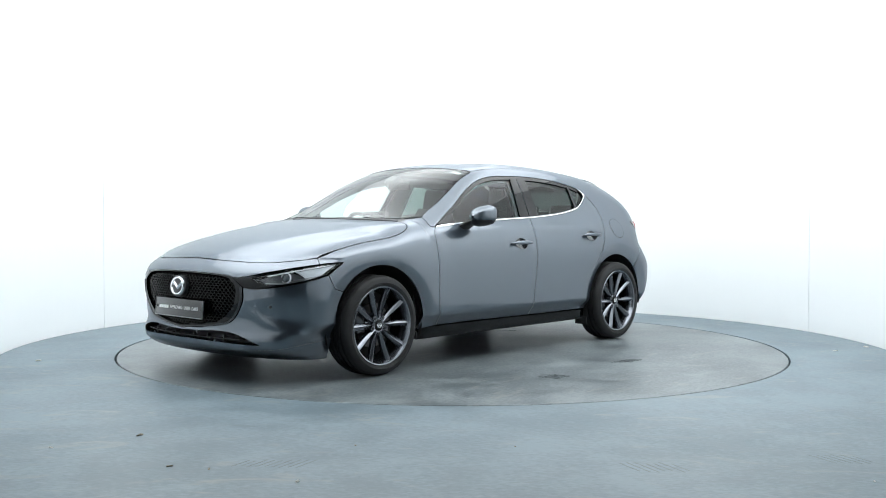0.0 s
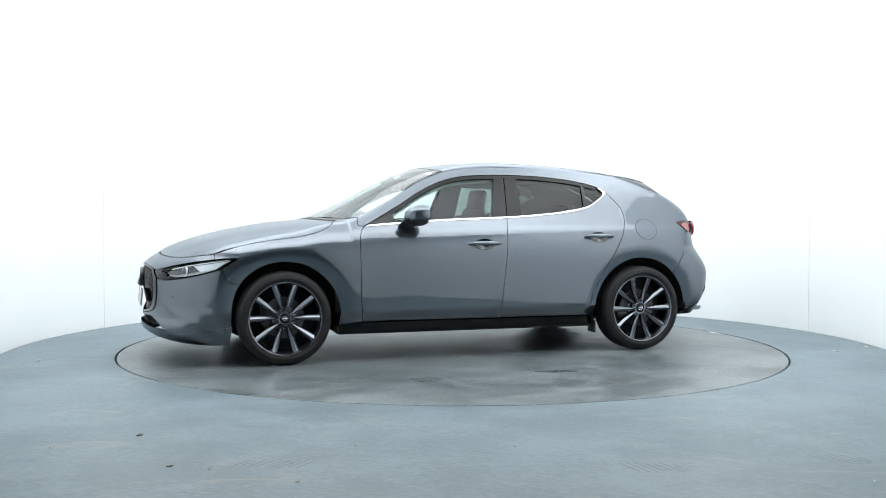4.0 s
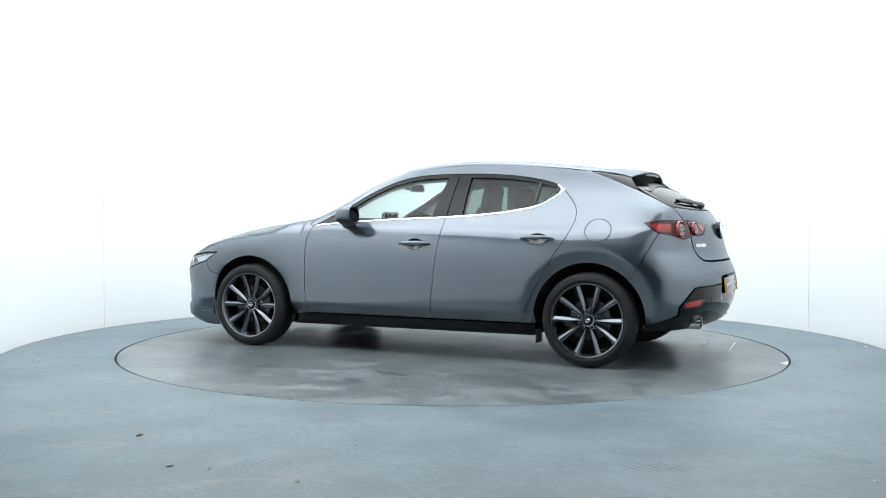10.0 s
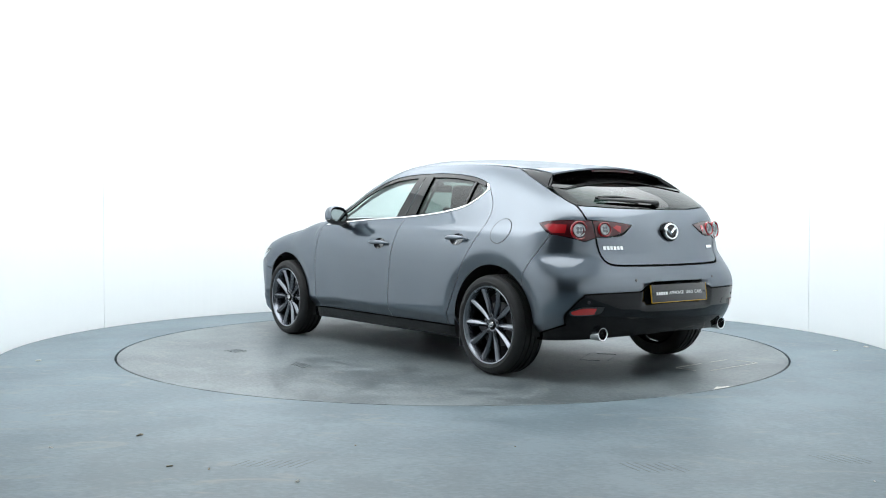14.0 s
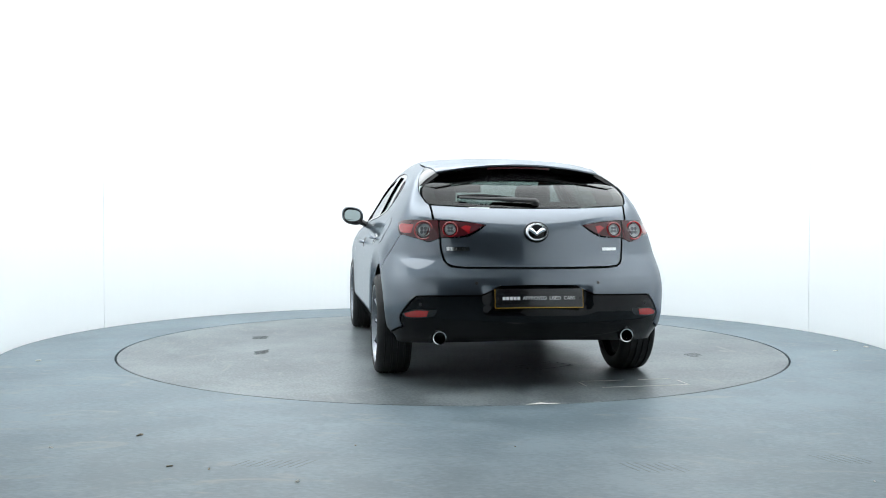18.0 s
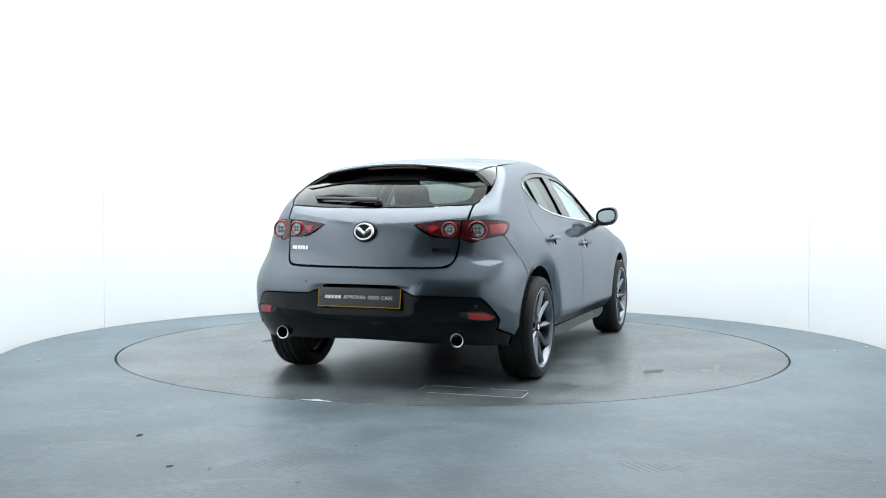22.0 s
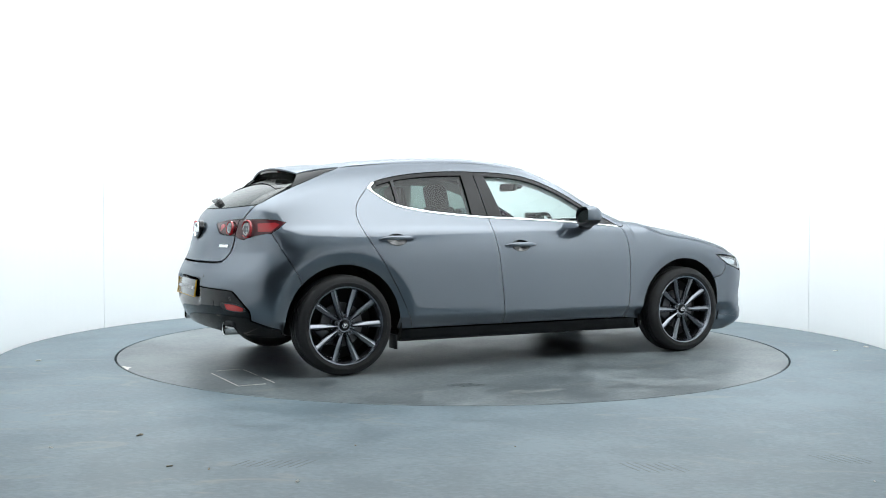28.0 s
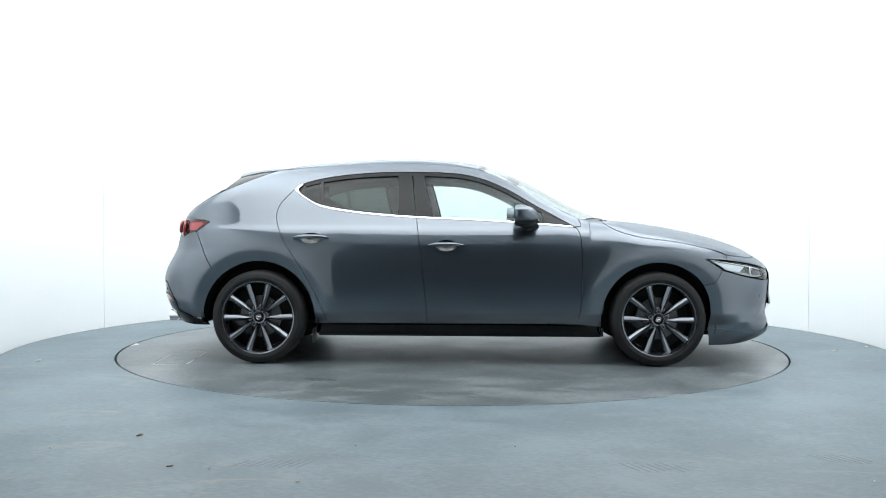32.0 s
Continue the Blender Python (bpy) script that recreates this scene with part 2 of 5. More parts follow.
top_crown = curve((-2.1, 0.0), (-1.5, 0.06), (-1.0, 0.10), (0.0, 0.10), (0.5, 0.04), (1.0, 0.02), (1.3, 0.09), (2.0, 0.10))
nose_line = curve((0.75, 2.16), (0.70, 2.235), (0.66, 2.26), (0.60, 2.272), (0.54, 2.270), (0.45, 2.257), (0.38, 2.246), (0.33, 2.248),
                  (0.27, 2.270), (0.22, 2.264), (0.18, 2.22), (0.14, 2.12))
tail_line = curve((1.20, -1.90), (1.05, -2.045), (0.98, -2.078), (0.94, -2.088), (0.87, -2.098), (0.80, -2.112), (0.735, -2.131),
                  (0.69, -2.149), (0.645, -2.166), (0.56, -2.184), (0.45, -2.18), (0.40, -2.168), (0.33, -2.135), (0.26, -2.08))
hood_crease = curve((1.0, 0.66), (1.5, 0.56), (2.0, 0.44), (2.3, 0.36))
tail_wrap = curve((0.26, 0.28), (0.60, 0.22), (0.72, 0.28), (0.80, 0.34), (1.1, 0.34))
tail_pinch = curve((0.30, 0.054), (0.65, 0.080), (0.85, 0.128), (1.2, 0.104), (1.4, 0.08))


def soft_max(a, b, r):
    h = np.maximum(r - np.abs(a - b), 0) / r
    return np.maximum(a, b) + h * h * h * r / 6


def body_field(x, y, z):
    """Below zero inside the body shell, above zero outside it."""
    y = np.abs(y)
    w = side_width(z) - tail_pinch(z) * np.clip((-1.12 - x) / 0.98, 0, 1.2) ** 3 - 0.10 * np.clip(x - 1.2, 0, 1.2) ** 2
    for ax in (AXLE_F, AXLE_R):
        r = np.sqrt((x - ax) ** 2 + (z - AXLE_Z) ** 2)
        edge, fall, soft = (0.462, 0.26, 0.030) if ax > 0 else (0.474, 0.36, 0.012)
        d = edge - r
        w = w + (0.008 if ax > 0 else 0.005) * (1 - ease(0.46, 0.80, r)) - fall * 0.5 * (d + np.sqrt(d * d + soft * soft))      # creased lip round the arch
    side = y - w
    xe = x + top_wrap(x) * y * y
    ridge = hood_crease(x)
    rise = 0.007 * (1 - ease(ridge - 0.09, ridge + 0.10, y)) * ease(1.0, 1.25, x)
    top = (z - top_line(xe) - rise + 0.006 * ease(1.0, 1.25, x) + top_crown(x) * y * y) * 0.92
    front = x - nose_line(z) + 0.25 * y * y + 0.55 * y ** 6
    rear = tail_line(z) + tail_wrap(z) * y * y + 0.25 * y ** 6 - x
    rear = rear + 0.020 * (1 - ease(0.268, 0.345, y)) * ease(0.43, 0.488, z) * (1 - ease(0.600, 0.616, z))
    f = soft_max(side, top, np.where(x > 0.9, 0.16, 0.12))
    f = soft_max(f, front, 0.10)
    f = soft_max(f, rear, 0.16)
    # diagonal crease over the corner of the front bumper
    turn = np.degrees(np.arctan2(y, np.maximum(x - 1.3, 0.05)))
    off = z - 0.385 + (turn - 39) * 0.0075
    f = f - np.where(x > 1.6, 0.010 * np.exp(-(off / 0.035) ** 2) * ease(31, 41, turn) * (1 - ease(52, 62, turn)), 0)
    return np.maximum(f, 0.12 - z)


RAYS = {"side": lambda a, b: ((a, 0 * a, b), (0 * a, 1 + 0 * a, 0 * a)),
        "top": lambda a, b: ((a, b, 0.5 + 0 * a), (0 * a, 0 * a, 1 + 0 * a)),
        "front": lambda a, b: ((1.2 + 0 * a, a, b), (1 + 0 * a, 0 * a, 0 * a)),
        "rear": lambda a, b: ((-1.2 + 0 * a, a, b), (-1 + 0 * a, 0 * a, 0 * a)),
        "bow": lambda a, b: ((1.3 + 0 * a, 0 * a, b), (np.cos(np.radians(a)), np.sin(np.radians(a)), 0 * a)),
        "stern": lambda a, b: ((-1.3 + 0 * a, 0 * a, b), (-np.cos(np.radians(a)), np.sin(np.radians(a)), 0 * a))}


def on_body(kind, a, b, lift=0.0):
    """Points of the body shell seen along the rays of one view, and the outward normals there."""
    a, b = np.asarray(a, float), np.asarray(b, float)
    o, d = RAYS[kind](a, b)
    lo, hi = np.zeros_like(a), np.full_like(a, 1.3)
    for _ in range(30):
        mid = (lo + hi) / 2
        inside = body_field(o[0] + mid * d[0], o[1] + mid * d[1], o[2] + mid * d[2]) < 0
        lo, hi = np.where(inside, mid, lo), np.where(inside, hi, mid)
    p = np.stack([o[i] + lo * d[i] for i in range(3)], -1)
    n = body_normal(p)
    return p + n * lift, n


def body_normal(p):
    e, g = 4e-3, []
    for i in range(3):
        s = np.zeros(3)
        s[i] = e
        q, r = p + s, p - s
        g.append(body_field(q[:, 0], q[:, 1], q[:, 2]) - body_field(r[:, 0], r[:, 1], r[:, 2]))
    g = np.stack(g, -1)
    return g / np.maximum(np.linalg.norm(g, axis=1, keepdims=True), 1e-9)

VIEW_SCALE = {"bow": 0.0157, "stern": 0.0157}


def shrink(poly, d):
    """The outline moved inwards by d."""
    p = np.array(poly)
    area = 0.5 * np.sum(p[:, 0] * np.roll(p[:, 1], -1) - np.roll(p[:, 0], -1) * p[:, 1])
    if area < 0:
        p = p[::-1]
    e = np.roll(p, -1, 0) - p
    e /= np.maximum(np.linalg.norm(e, axis=1, keepdims=True), 1e-9)
    n = np.stack([-e[:, 1], e[:, 0]], 1)
    m = n + np.roll(n, 1, 0)
    m /= np.maximum((m * m).sum(1, keepdims=True) / 2, 0.35)
    return p + m * d


def clip_cell(poly, x0, y0, x1, y1):
    for axis, lim, sign in ((0, x0, 1), (0, x1, -1), (1, y0, 1), (1, y1, -1)):
        out = []
        for i, q in enumerate(poly):
            p = poly[i - 1]
            dp, dq = sign * (p[axis] - lim), sign * (q[axis] - lim)
            if (dp >= 0) != (dq >= 0):
                t = dp / (dp - dq)
                out.append((p[0] + t * (q[0] - p[0]), p[1] + t * (q[1] - p[1])))
            if dq >= 0:
                out.append(q)
        poly = out
        if len(poly) < 3:
            return []
    return poly


def sheet(view, poly, cell=0.03, gap=0.0022, lip=0.016, lift=0.0, centre=False):
    """A piece of the body shell inside an outline drawn in one view, with its edges turned in: verts, faces, normals (left half)."""
    k = VIEW_SCALE.get(view, 1.0)
    p = np.array([(a * k, b) for a, b in poly])
    q = shrink(p, gap)
    if centre:                                   # edges on the middle line stay there
        c = 1 if view == "top" else 0
        pq = p if 0.5 * np.sum(p[:, 0] * np.roll(p[:, 1], -1) - np.roll(p[:, 0], -1) * p[:, 1]) > 0 else p[::-1]
        on = np.abs(pq[:, c]) < 1e-4
        q[on, c] = 0.0
        q[:, c] = np.maximum(q[:, c], 0.0)
    lo, hi = q.min(0), q.max(0)
    nx, ny = max(1, int(math.ceil((hi[0] - lo[0]) / cell))), max(1, int(math.ceil((hi[1] - lo[1]) / cell)))
    xs, ys = np.linspace(lo[0], hi[0], nx + 1), np.linspace(lo[1], hi[1], ny + 1)
    # cells crossed by the outline
    crossed = set()
    for i in range(len(q)):
        a, b = q[i - 1], q[i]
        n = max(2, int(np.linalg.norm(b - a) / cell * 8) + 2)
        for t in np.linspace(0, 1, n):
            s = a + t * (b - a)
            for ex in (-1e-6, 1e-6):
                for ey in (-1e-6, 1e-6):
                    crossed.add((min(max(int((s[0] + ex - lo[0]) / (hi[0] - lo[0]) * nx), 0), nx - 1),
                                 min(max(int((s[1] + ey - lo[1]) / (hi[1] - lo[1]) * ny), 0), ny - 1)))

    cx, cy = np.meshgrid((xs[:-1] + xs[1:]) / 2, (ys[:-1] + ys[1:]) / 2, indexing="ij")
    inside = np.zeros_like(cx, bool)
    for i in range(len(q)):
        (x1, y1), (x2, y2) = q[i - 1], q[i]
        if y1 != y2:
            inside ^= ((y1 > cy) != (y2 > cy)) & (cx < (x2 - x1) * (cy - y1) / (y2 - y1) + x1)
    verts, index, faces = [], {}, []

    def vid(a, b):
        key = (round(a, 5), round(b, 5))
        if key not in index:
            index[key] = len(verts)
            verts.append((a, b))
        return index[key]
    ql = [tuple(v) for v in q]
    for i in range(nx):
        for j in range(ny):
            if (i, j) in crossed:
                c = clip_cell(ql, xs[i], ys[j], xs[i + 1], ys[j + 1])
            elif inside[i, j]:
                c = [(xs[i], ys[j]), (xs[i + 1], ys[j]), (xs[i + 1], ys[j + 1]), (xs[i], ys[j + 1])]
            else:
                continue
            ids = []
            for a, b in c:
                v = vid(a, b)
                if v not in ids:
                    ids.append(v)
            if len(ids) >= 3:
                faces.append(tuple(ids))
    v2 = np.array(verts)
    P, N = on_body(view, v2[:, 0] / k, v2[:, 1], lift)
    # facing: outward
    fl = []
    for f in faces:
        a, b, c = P[f[0]], P[f[1]], P[f[-1]]
        fl.append(np.dot(np.cross(b - a, c - a), N[f[0]]))
    if np.sum(fl) < 0:
        faces = [f[::-1] for f in faces]
    V, NN, F = list(P), list(N), list(faces)
    if lip:
        rim = on_body(view, q[:, 0] / k, q[:, 1], lift)
        c = 1 if view == "top" else 0
        n = len(q)
        for i in range(n):
            j = (i + 1) % n
            if centre and q[i, c] < 1e-6 and q[j, c] < 1e-6:
                continue
            a, b = rim[0][i], rim[0][j]
            na, nb = rim[1][i], rim[1][j]
            side = np.cross(b - a, na + nb)
            ln = np.linalg.norm(side)
            if ln < 1e-9:
                continue
            side /= ln
            s = len(V)
            V += [a, b, b - nb * lip, a - na * lip]
            NN += [side] * 4
            F.append((s, s + 1, s + 2, s + 3))
    return np.array(V), F, np.array(NN)


def flipped(data):
    v, f, n = data
    m = np.array([1, -1, 1])
    return v * m, [q[::-1] for q in f], n * m


def both_halves(data):
    v, f, n = data
    w, g, k = flipped(data)
    return np.concatenate([v, w]), f + [tuple(i + len(v) for i in q) for q in g], np.concatenate([n, k])


def body_part(name, mat, parent, data, label=""):
    return mesh_part(name, data[0], data[1], mat, parent, label, normals=data[2])


def place(view, points, want):
    """Points of one view, found on the shell and given again in another view."""
    a = np.array([q[0] for q in points], float)
    b = np.array([q[1] for q in points], float)
    p = on_body(view, a, b)[0]
    if want == "side":
        return [(q[0], q[2]) for q in p]
    if want == "bow":
        return [(math.degrees(math.atan2(q[1], q[0] - 1.3)), q[2]) for q in p]
    if want == "stern":
        return [(math.degrees(math.atan2(q[1], -1.3 - q[0])), q[2]) for q in p]
    return p


def arch(ax, a0, a1, n=28, r=0.384):
    """A wheel arch in the side view, from angle a0 to a1."""
    out = []
    for i in range(n + 1):
        a = a0 + (a1 - a0) * i / n
        q = r - (0.033 * float(ease(50.0, -5.0, a)) if ax > 0 else 0.0)      # the front bumper comes in close before the tyre
        out.append((ax + q * math.cos(radians(a)), AXLE_Z + q * math.sin(radians(a))))
    return out

# ---- studio ----
GAP_W = 0.014
OPEN_A, OPEN_B = 217.0, 323.0            # the wall's ring is open towards the camera between these angles
MOUTH_X, MOUTH_Y = 1.42, -5.2             # where the entrance walls end, before the room with the camera
ROOM_X = 3.2
FLANK_X, BACK_Y = WALL_R * math.cos(radians(37)), -9.6


def ring_point(r, a, z=0.0):
    return (r * math.cos(radians(a)), r * math.sin(radians(a)), z)


def build_floor():
    verts, faces = [], []
    steps = 240
    radii = [DISC_R + GAP_W, 2.7, 2.9, 3.1, WALL_R - 0.014]
    for k in range(steps):
        for r in radii:
            verts.append(ring_point(r, 360 * k / steps))
    n = len(radii)
    for k in range(steps):
        q = (k + 1) % steps
        for i in range(n - 1):
            faces.append((k * n + i, k * n + i + 1, q * n + i + 1, q * n + i))
    # the floor goes on through the opening, out past the camera
    first = None
    ks = [k for k in range(steps) if OPEN_A <= 360 * k / steps <= OPEN_B]
    for k in ks:
        x, y, _ = verts[k * n + n - 1]
        s = len(verts)
        verts.append((x * ROOM_X / FLANK_X, BACK_Y - 0.3, 0))
        if first is not None:
            faces.append((first[0], first[1], s, k * n + n - 1))
        first = (k * n + n - 1, s)
    s = len(verts)
    for k in range(steps):                    # edge of the hole, turned down
        verts.append(ring_point(DISC_R + GAP_W, 360 * k / steps, -0.06))
    for k in range(steps):
        q = (k + 1) % steps
        faces.append((k * n, q * n, s + q, s + k))
    ob = mesh_part("floor", verts, faces, FLOOR)
    tagged(ob, "blue-grey painted studio floor with scuffs and chips", "floor", kind="structure")
    bm = bmesh.new()
    bmesh.ops.create_circle(bm, cap_ends=True, segments=128, radius=WALL_R + 0.3, matrix=Matrix.Translation((0, 0, -0.07)))
    pit = part("gap_bed", bm, GAP, smooth=False)
    tagged(pit, "dark gap below the floor joints", "floor", kind="structure")
    return ob


def arc_wall(name, a0, a1, z0=-0.02, z1=WALL_H + 0.117):
    verts, faces = [], []
    n = max(2, int((a1 - a0) / 1.5))
    for i in range(n + 1):
        a = a0 + (a1 - a0) * i / n
        verts += [ring_point(WALL_R, a, z0), ring_point(WALL_R, a, z1), ring_point(WALL_R + 0.05, a, z1), ring_point(WALL_R + 0.05, a, z0)]
    for i in range(n):
        b = 4 * i
        for j in range(4):
            faces.append((b + j, b + 4 + j, b + 4 + (j + 1) % 4, b + (j + 1) % 4))
    faces += [(0, 1, 2, 3), (4 * n + 3, 4 * n + 2, 4 * n + 1, 4 * n)]
    ob = mesh_part(name, verts, faces, WALL_WHITE)
    return ob


def build_walls():
    wall = arc_wall("wall_round", 18.55, 159.85)
    tagged(wall, "white curved studio wall behind the turntable", "wall", kind="structure")
    e = tagged(arc_wall("wall_east", -37, 18.45), "white curved studio wall section", "wall", kind="structure")
    w = tagged(arc_wall("wall_west", 159.95, 217), "white curved studio wall section", "wall", kind="structure")
    for s, name in ((1, "wall_flank_east"), (-1, "wall_flank_west")):
        bm = bmesh.new()
        y0 = -WALL_R * math.sin(radians(37)) - 0.002
        pts = [(FLANK_X + 0.012, y0 + 0.012), (MOUTH_X, MOUTH_Y), (MOUTH_X + 0.06, MOUTH_Y), (FLANK_X + 0.09, y0 + 0.012)]
        loft(bm, [[Vector((s * x, y, 0.0)) for x, y in pts], [Vector((s * x, y, WALL_H + 0.117)) for x, y in pts]])
        tagged(part(name, bm, FLANK, smooth=False), "pale side wall of the studio entrance", "wall", kind="structure")
    for name, size, at in (("wall_back", (2 * ROOM_X + 0.1, 0.06, WALL_H), (0, BACK_Y, WALL_H / 2)),
                           ("wall_room_east", (0.06, MOUTH_Y - BACK_Y, WALL_H), (ROOM_X, (BACK_Y + MOUTH_Y) / 2, WALL_H / 2)),
                           ("wall_room_west", (0.06, MOUTH_Y - BACK_Y, WALL_H), (-ROOM_X, (BACK_Y + MOUTH_Y) / 2, WALL_H / 2)),
                           ("wall_mouth_east", (ROOM_X - MOUTH_X - 0.06, 0.06, WALL_H), ((ROOM_X + MOUTH_X + 0.06) / 2, MOUTH_Y - 0.03, WALL_H / 2)),
                           ("wall_mouth_west", (ROOM_X - MOUTH_X - 0.06, 0.06, WALL_H), (-(ROOM_X + MOUTH_X + 0.06) / 2, MOUTH_Y - 0.03, WALL_H / 2)),
                           ("ceiling_room", (2 * ROOM_X + 0.1, MOUTH_Y - BACK_Y, 0.05), (0, (BACK_Y + MOUTH_Y) / 2, WALL_H + 0.03))):
        bm = bmesh.new()
        box(bm, size, Matrix.Translation(at))
        tagged(part(name, bm, DARK_WALL, smooth=False), "grey plain surface of the camera room", "wall", kind="structure")
    bm = bmesh.new()
    box(bm, (2 * FLANK_X + 2.2, 13.4, 0.08), pose(0, -2.6, WALL_H + 0.16))
    tagged(part("ceiling", bm, WALL_WHITE, smooth=False), "white studio ceiling", "ceiling", kind="structure")


def build_ceiling_light():
    lamp = new("ceiling_light")
    lamp.location = (0, 0, WALL_H - 0.02)
    tagged(lamp, "large luminous ceiling ring over the turntable", "ceiling light")
    bm = bmesh.new()
    lathe(bm, [(2.25, 0.0), (3.352, 0.0), (3.352, 0.03), (2.25, 0.03)], Matrix.Identity(4), 96, True)
    part("light_ring", bm, GLOW, lamp, smooth=False)
    # unseen rim, added up to the ceiling to block the ring's upward glow
    bm = bmesh.new()
    lathe(bm, [(3.3525, 0.0), (3.3585, 0.0), (3.3585, 0.138), (3.3525, 0.138)], Matrix.Identity(4), 96, True)
    part("frame", bm, WALL_WHITE, lamp, "unseen white outer rim, added to stop light leaking", smooth=False)
    bm = bmesh.new()
    lathe(bm, [(0.0, 0.0), (2.245, 0.0), (2.245, 0.03), (0.0, 0.03)], Matrix.Identity(4), 96)
    part("diffuser", bm, GLOW, lamp, "softly lit round diffuser", smooth=False)


def build_turntable():
    disc = new("turntable")
    tagged(disc, "round grey painted car turntable flush with the floor", "turntable")
    bm = bmesh.new()
    lathe(bm, [(0.0, -0.05), (0.0, 0.0), (0.8, 0.0), (1.6, 0.0), (2.2, 0.0), (DISC_R - 0.004, 0.0), (DISC_R, -0.004), (DISC_R, -0.05)], Matrix.Identity(4), 240)
    top = part("deck", bm, DISC, disc, smooth=False)
    # access hatches: thin seams with worn edges, in car coordinates
    for cx, cy, w, d, turn in ((-1.975 + CAR_X, -0.635 + CAR_Y, 0.23, 0.63, 3.0), (-1.215 + CAR_X, -0.27 + CAR_Y, 0.20, 0.36, 32.0)):
        m = pose(cx, cy, 0.001, 0, 0, turn)
        bm = bmesh.new()
        for x, y, a, b in ((w / 2, -0.30 * d, 0.005, 0.34 * d), (w / 2, 0.24 * d, 0.004, 0.44 * d), (-w / 2, -0.06 * d, 0.006, 0.88 * d), (0.10 * w, d / 2, 0.7 * w, 0.004), (-0.12 * w, -d / 2, 0.72 * w, 0.005)):
            box(bm, (a, b, 0.002), m @ pose(x, y, 0))
        hatch = part("access_hatch_seam", bm, CHIP if d > 0.5 else SCUFF, disc, "worn pale seam of a floor hatch", smooth=False)
    # broken paint on the rim
    bm = bmesh.new()
    a0 = math.degrees(math.atan2(0.07 + CAR_Y, -2.54 + CAR_X))
    rnd = random.Random(4)
    vs = []
    for i in range(13):
        vs.append(ring_point(DISC_R - 0.002, a0 - 2.2 + 4.4 * i / 12, 0.0012))
    for i in range(13):
        d = 0.045 * math.sin(math.pi * (i + 0.4) / 13) * rnd.uniform(0.5, 1.1) + 0.004
        vs.append(ring_point(DISC_R - d, a0 + 2.2 - 4.4 * i / 12, 0.0012))
    bm.faces.new([bm.verts.new(v) for v in vs])
    part("worn_edge", bm, CHIP, disc, "bare white patch of worn paint", smooth=False)
    # tyre scuffs
    for cx, cy, turn, n in ((-0.375, 1.655, 20, 6), (0.55, 1.70, -15, 5), (-0.9, -1.5, 8, 5)):
        bm = bmesh.new()
        for i in range(n):
            box(bm, (0.012, 0.15 * rnd.uniform(0.7, 1), 0.0016), pose(cx + CAR_X + 0.034 * i, cy + CAR_Y, 0.0008, 0, 0, turn + 25 + rnd.uniform(-4, 4)))
        part("tyre_scuff", bm, SCUFF, disc, "dark tyre scuff marks", smooth=False)
    return disc


def build_debris():
    rnd = random.Random(11)
    for x, y, s, mat, what in ((-0.583, -4.048, 0.017, CHIP, 0), (-1.43, -3.267, 0.020, LEAF, 1), (-1.739, -3.519, 0.014, CHIP, 0), (-2.88, -0.935, 0.020, CHIP, 0),
                               (2.912, -0.265, 0.022, CHIP, 0), (-1.134, -3.829, 0.014, LEAF, 1), (-0.964, -3.87, 0.013, LEAF, 1), (-0.422, -3.448, 0.010, LEAF, 1),
                               (3.25, -0.02, 0.026, CHIP, 0), (0.28, -3.45, 0.008, LEAF, 1), (1.62, -4.0, 0.010, CHIP, 0)):
        bm = bmesh.new()
        bmesh.ops.create_icosphere(bm, subdivisions=2, radius=s, matrix=pose(x, y, s * 0.16, 0, 0, rnd.uniform(0, 180)) @ Matrix.Diagonal((1.0, 0.35, 0.18, 1)))
        for v in bm.verts:
            v.co += Vector([rnd.uniform(-0.15, 0.15) * s for _ in range(3)])
            v.co.z = max(v.co.z, 0.0002)
        ob = part("leaf_scrap" if what else "paint_chip", bm, mat, smooth=False)
        tagged(ob, "small dry brown leaf scrap on the floor" if what else "small pale paint flake on the floor", "debris", "floor debris")
    for cx, cy, n in ((-0.86, -3.77, 9), (0.72, -3.80, 7), (1.55, -3.65, 6)):
        bm = bmesh.new()
        for i in range(n):
            box(bm, (0.007, 0.18 * rnd.uniform(0.5, 1), 0.0004), pose(cx + 0.034 * i, cy, 0.0003, 0, 0, -28 if cx < 0 else 24))
        tagged(part("tyre_scuff", bm, FAINT, bpy.data.objects["floor"], "faint dark tyre scuff marks", smooth=False))


build_floor()
build_walls()
build_ceiling_light()
turntable = build_turntable()
build_debris()

# ---- car ----
car = new("car")
tagged(car, "dark grey metallic five-door hatchback parked on the turntable", "car")

BELT = [(0.80, 0.940), (0.59, 0.957), (0.27, 0.979), (-0.04, 0.993), (-0.285, 1.003), (-0.51, 1.018), (-0.74, 1.041), (-0.94, 1.077), (-1.06, 1.135), (-1.145, 1.198)]
DLO_TOP = [(0.80, 0.945), (0.60, 1.054), (0.51, 1.104), (0.36, 1.193), (0.195, 1.267), (0.04, 1.307), (-0.12, 1.322), (-0.275, 1.326), (-0.435, 1.326),
           (-0.63, 1.318), (-0.83, 1.298), (-0.985, 1.270), (-1.085, 1.240), (-1.145, 1.200)]
DOOR_FRONT = [(0.82, 0.280), (0.838, 0.42), (0.842, 0.57), (0.842, 0.80), (0.83, 0.90), (0.80, 0.943)]
DOOR_MID = [(-0.200, 0.280), (-0.215, 0.45), (-0.232, 0.60), (-0.25, 0.757), (-0.268, 0.90), (-0.285, 1.003)]
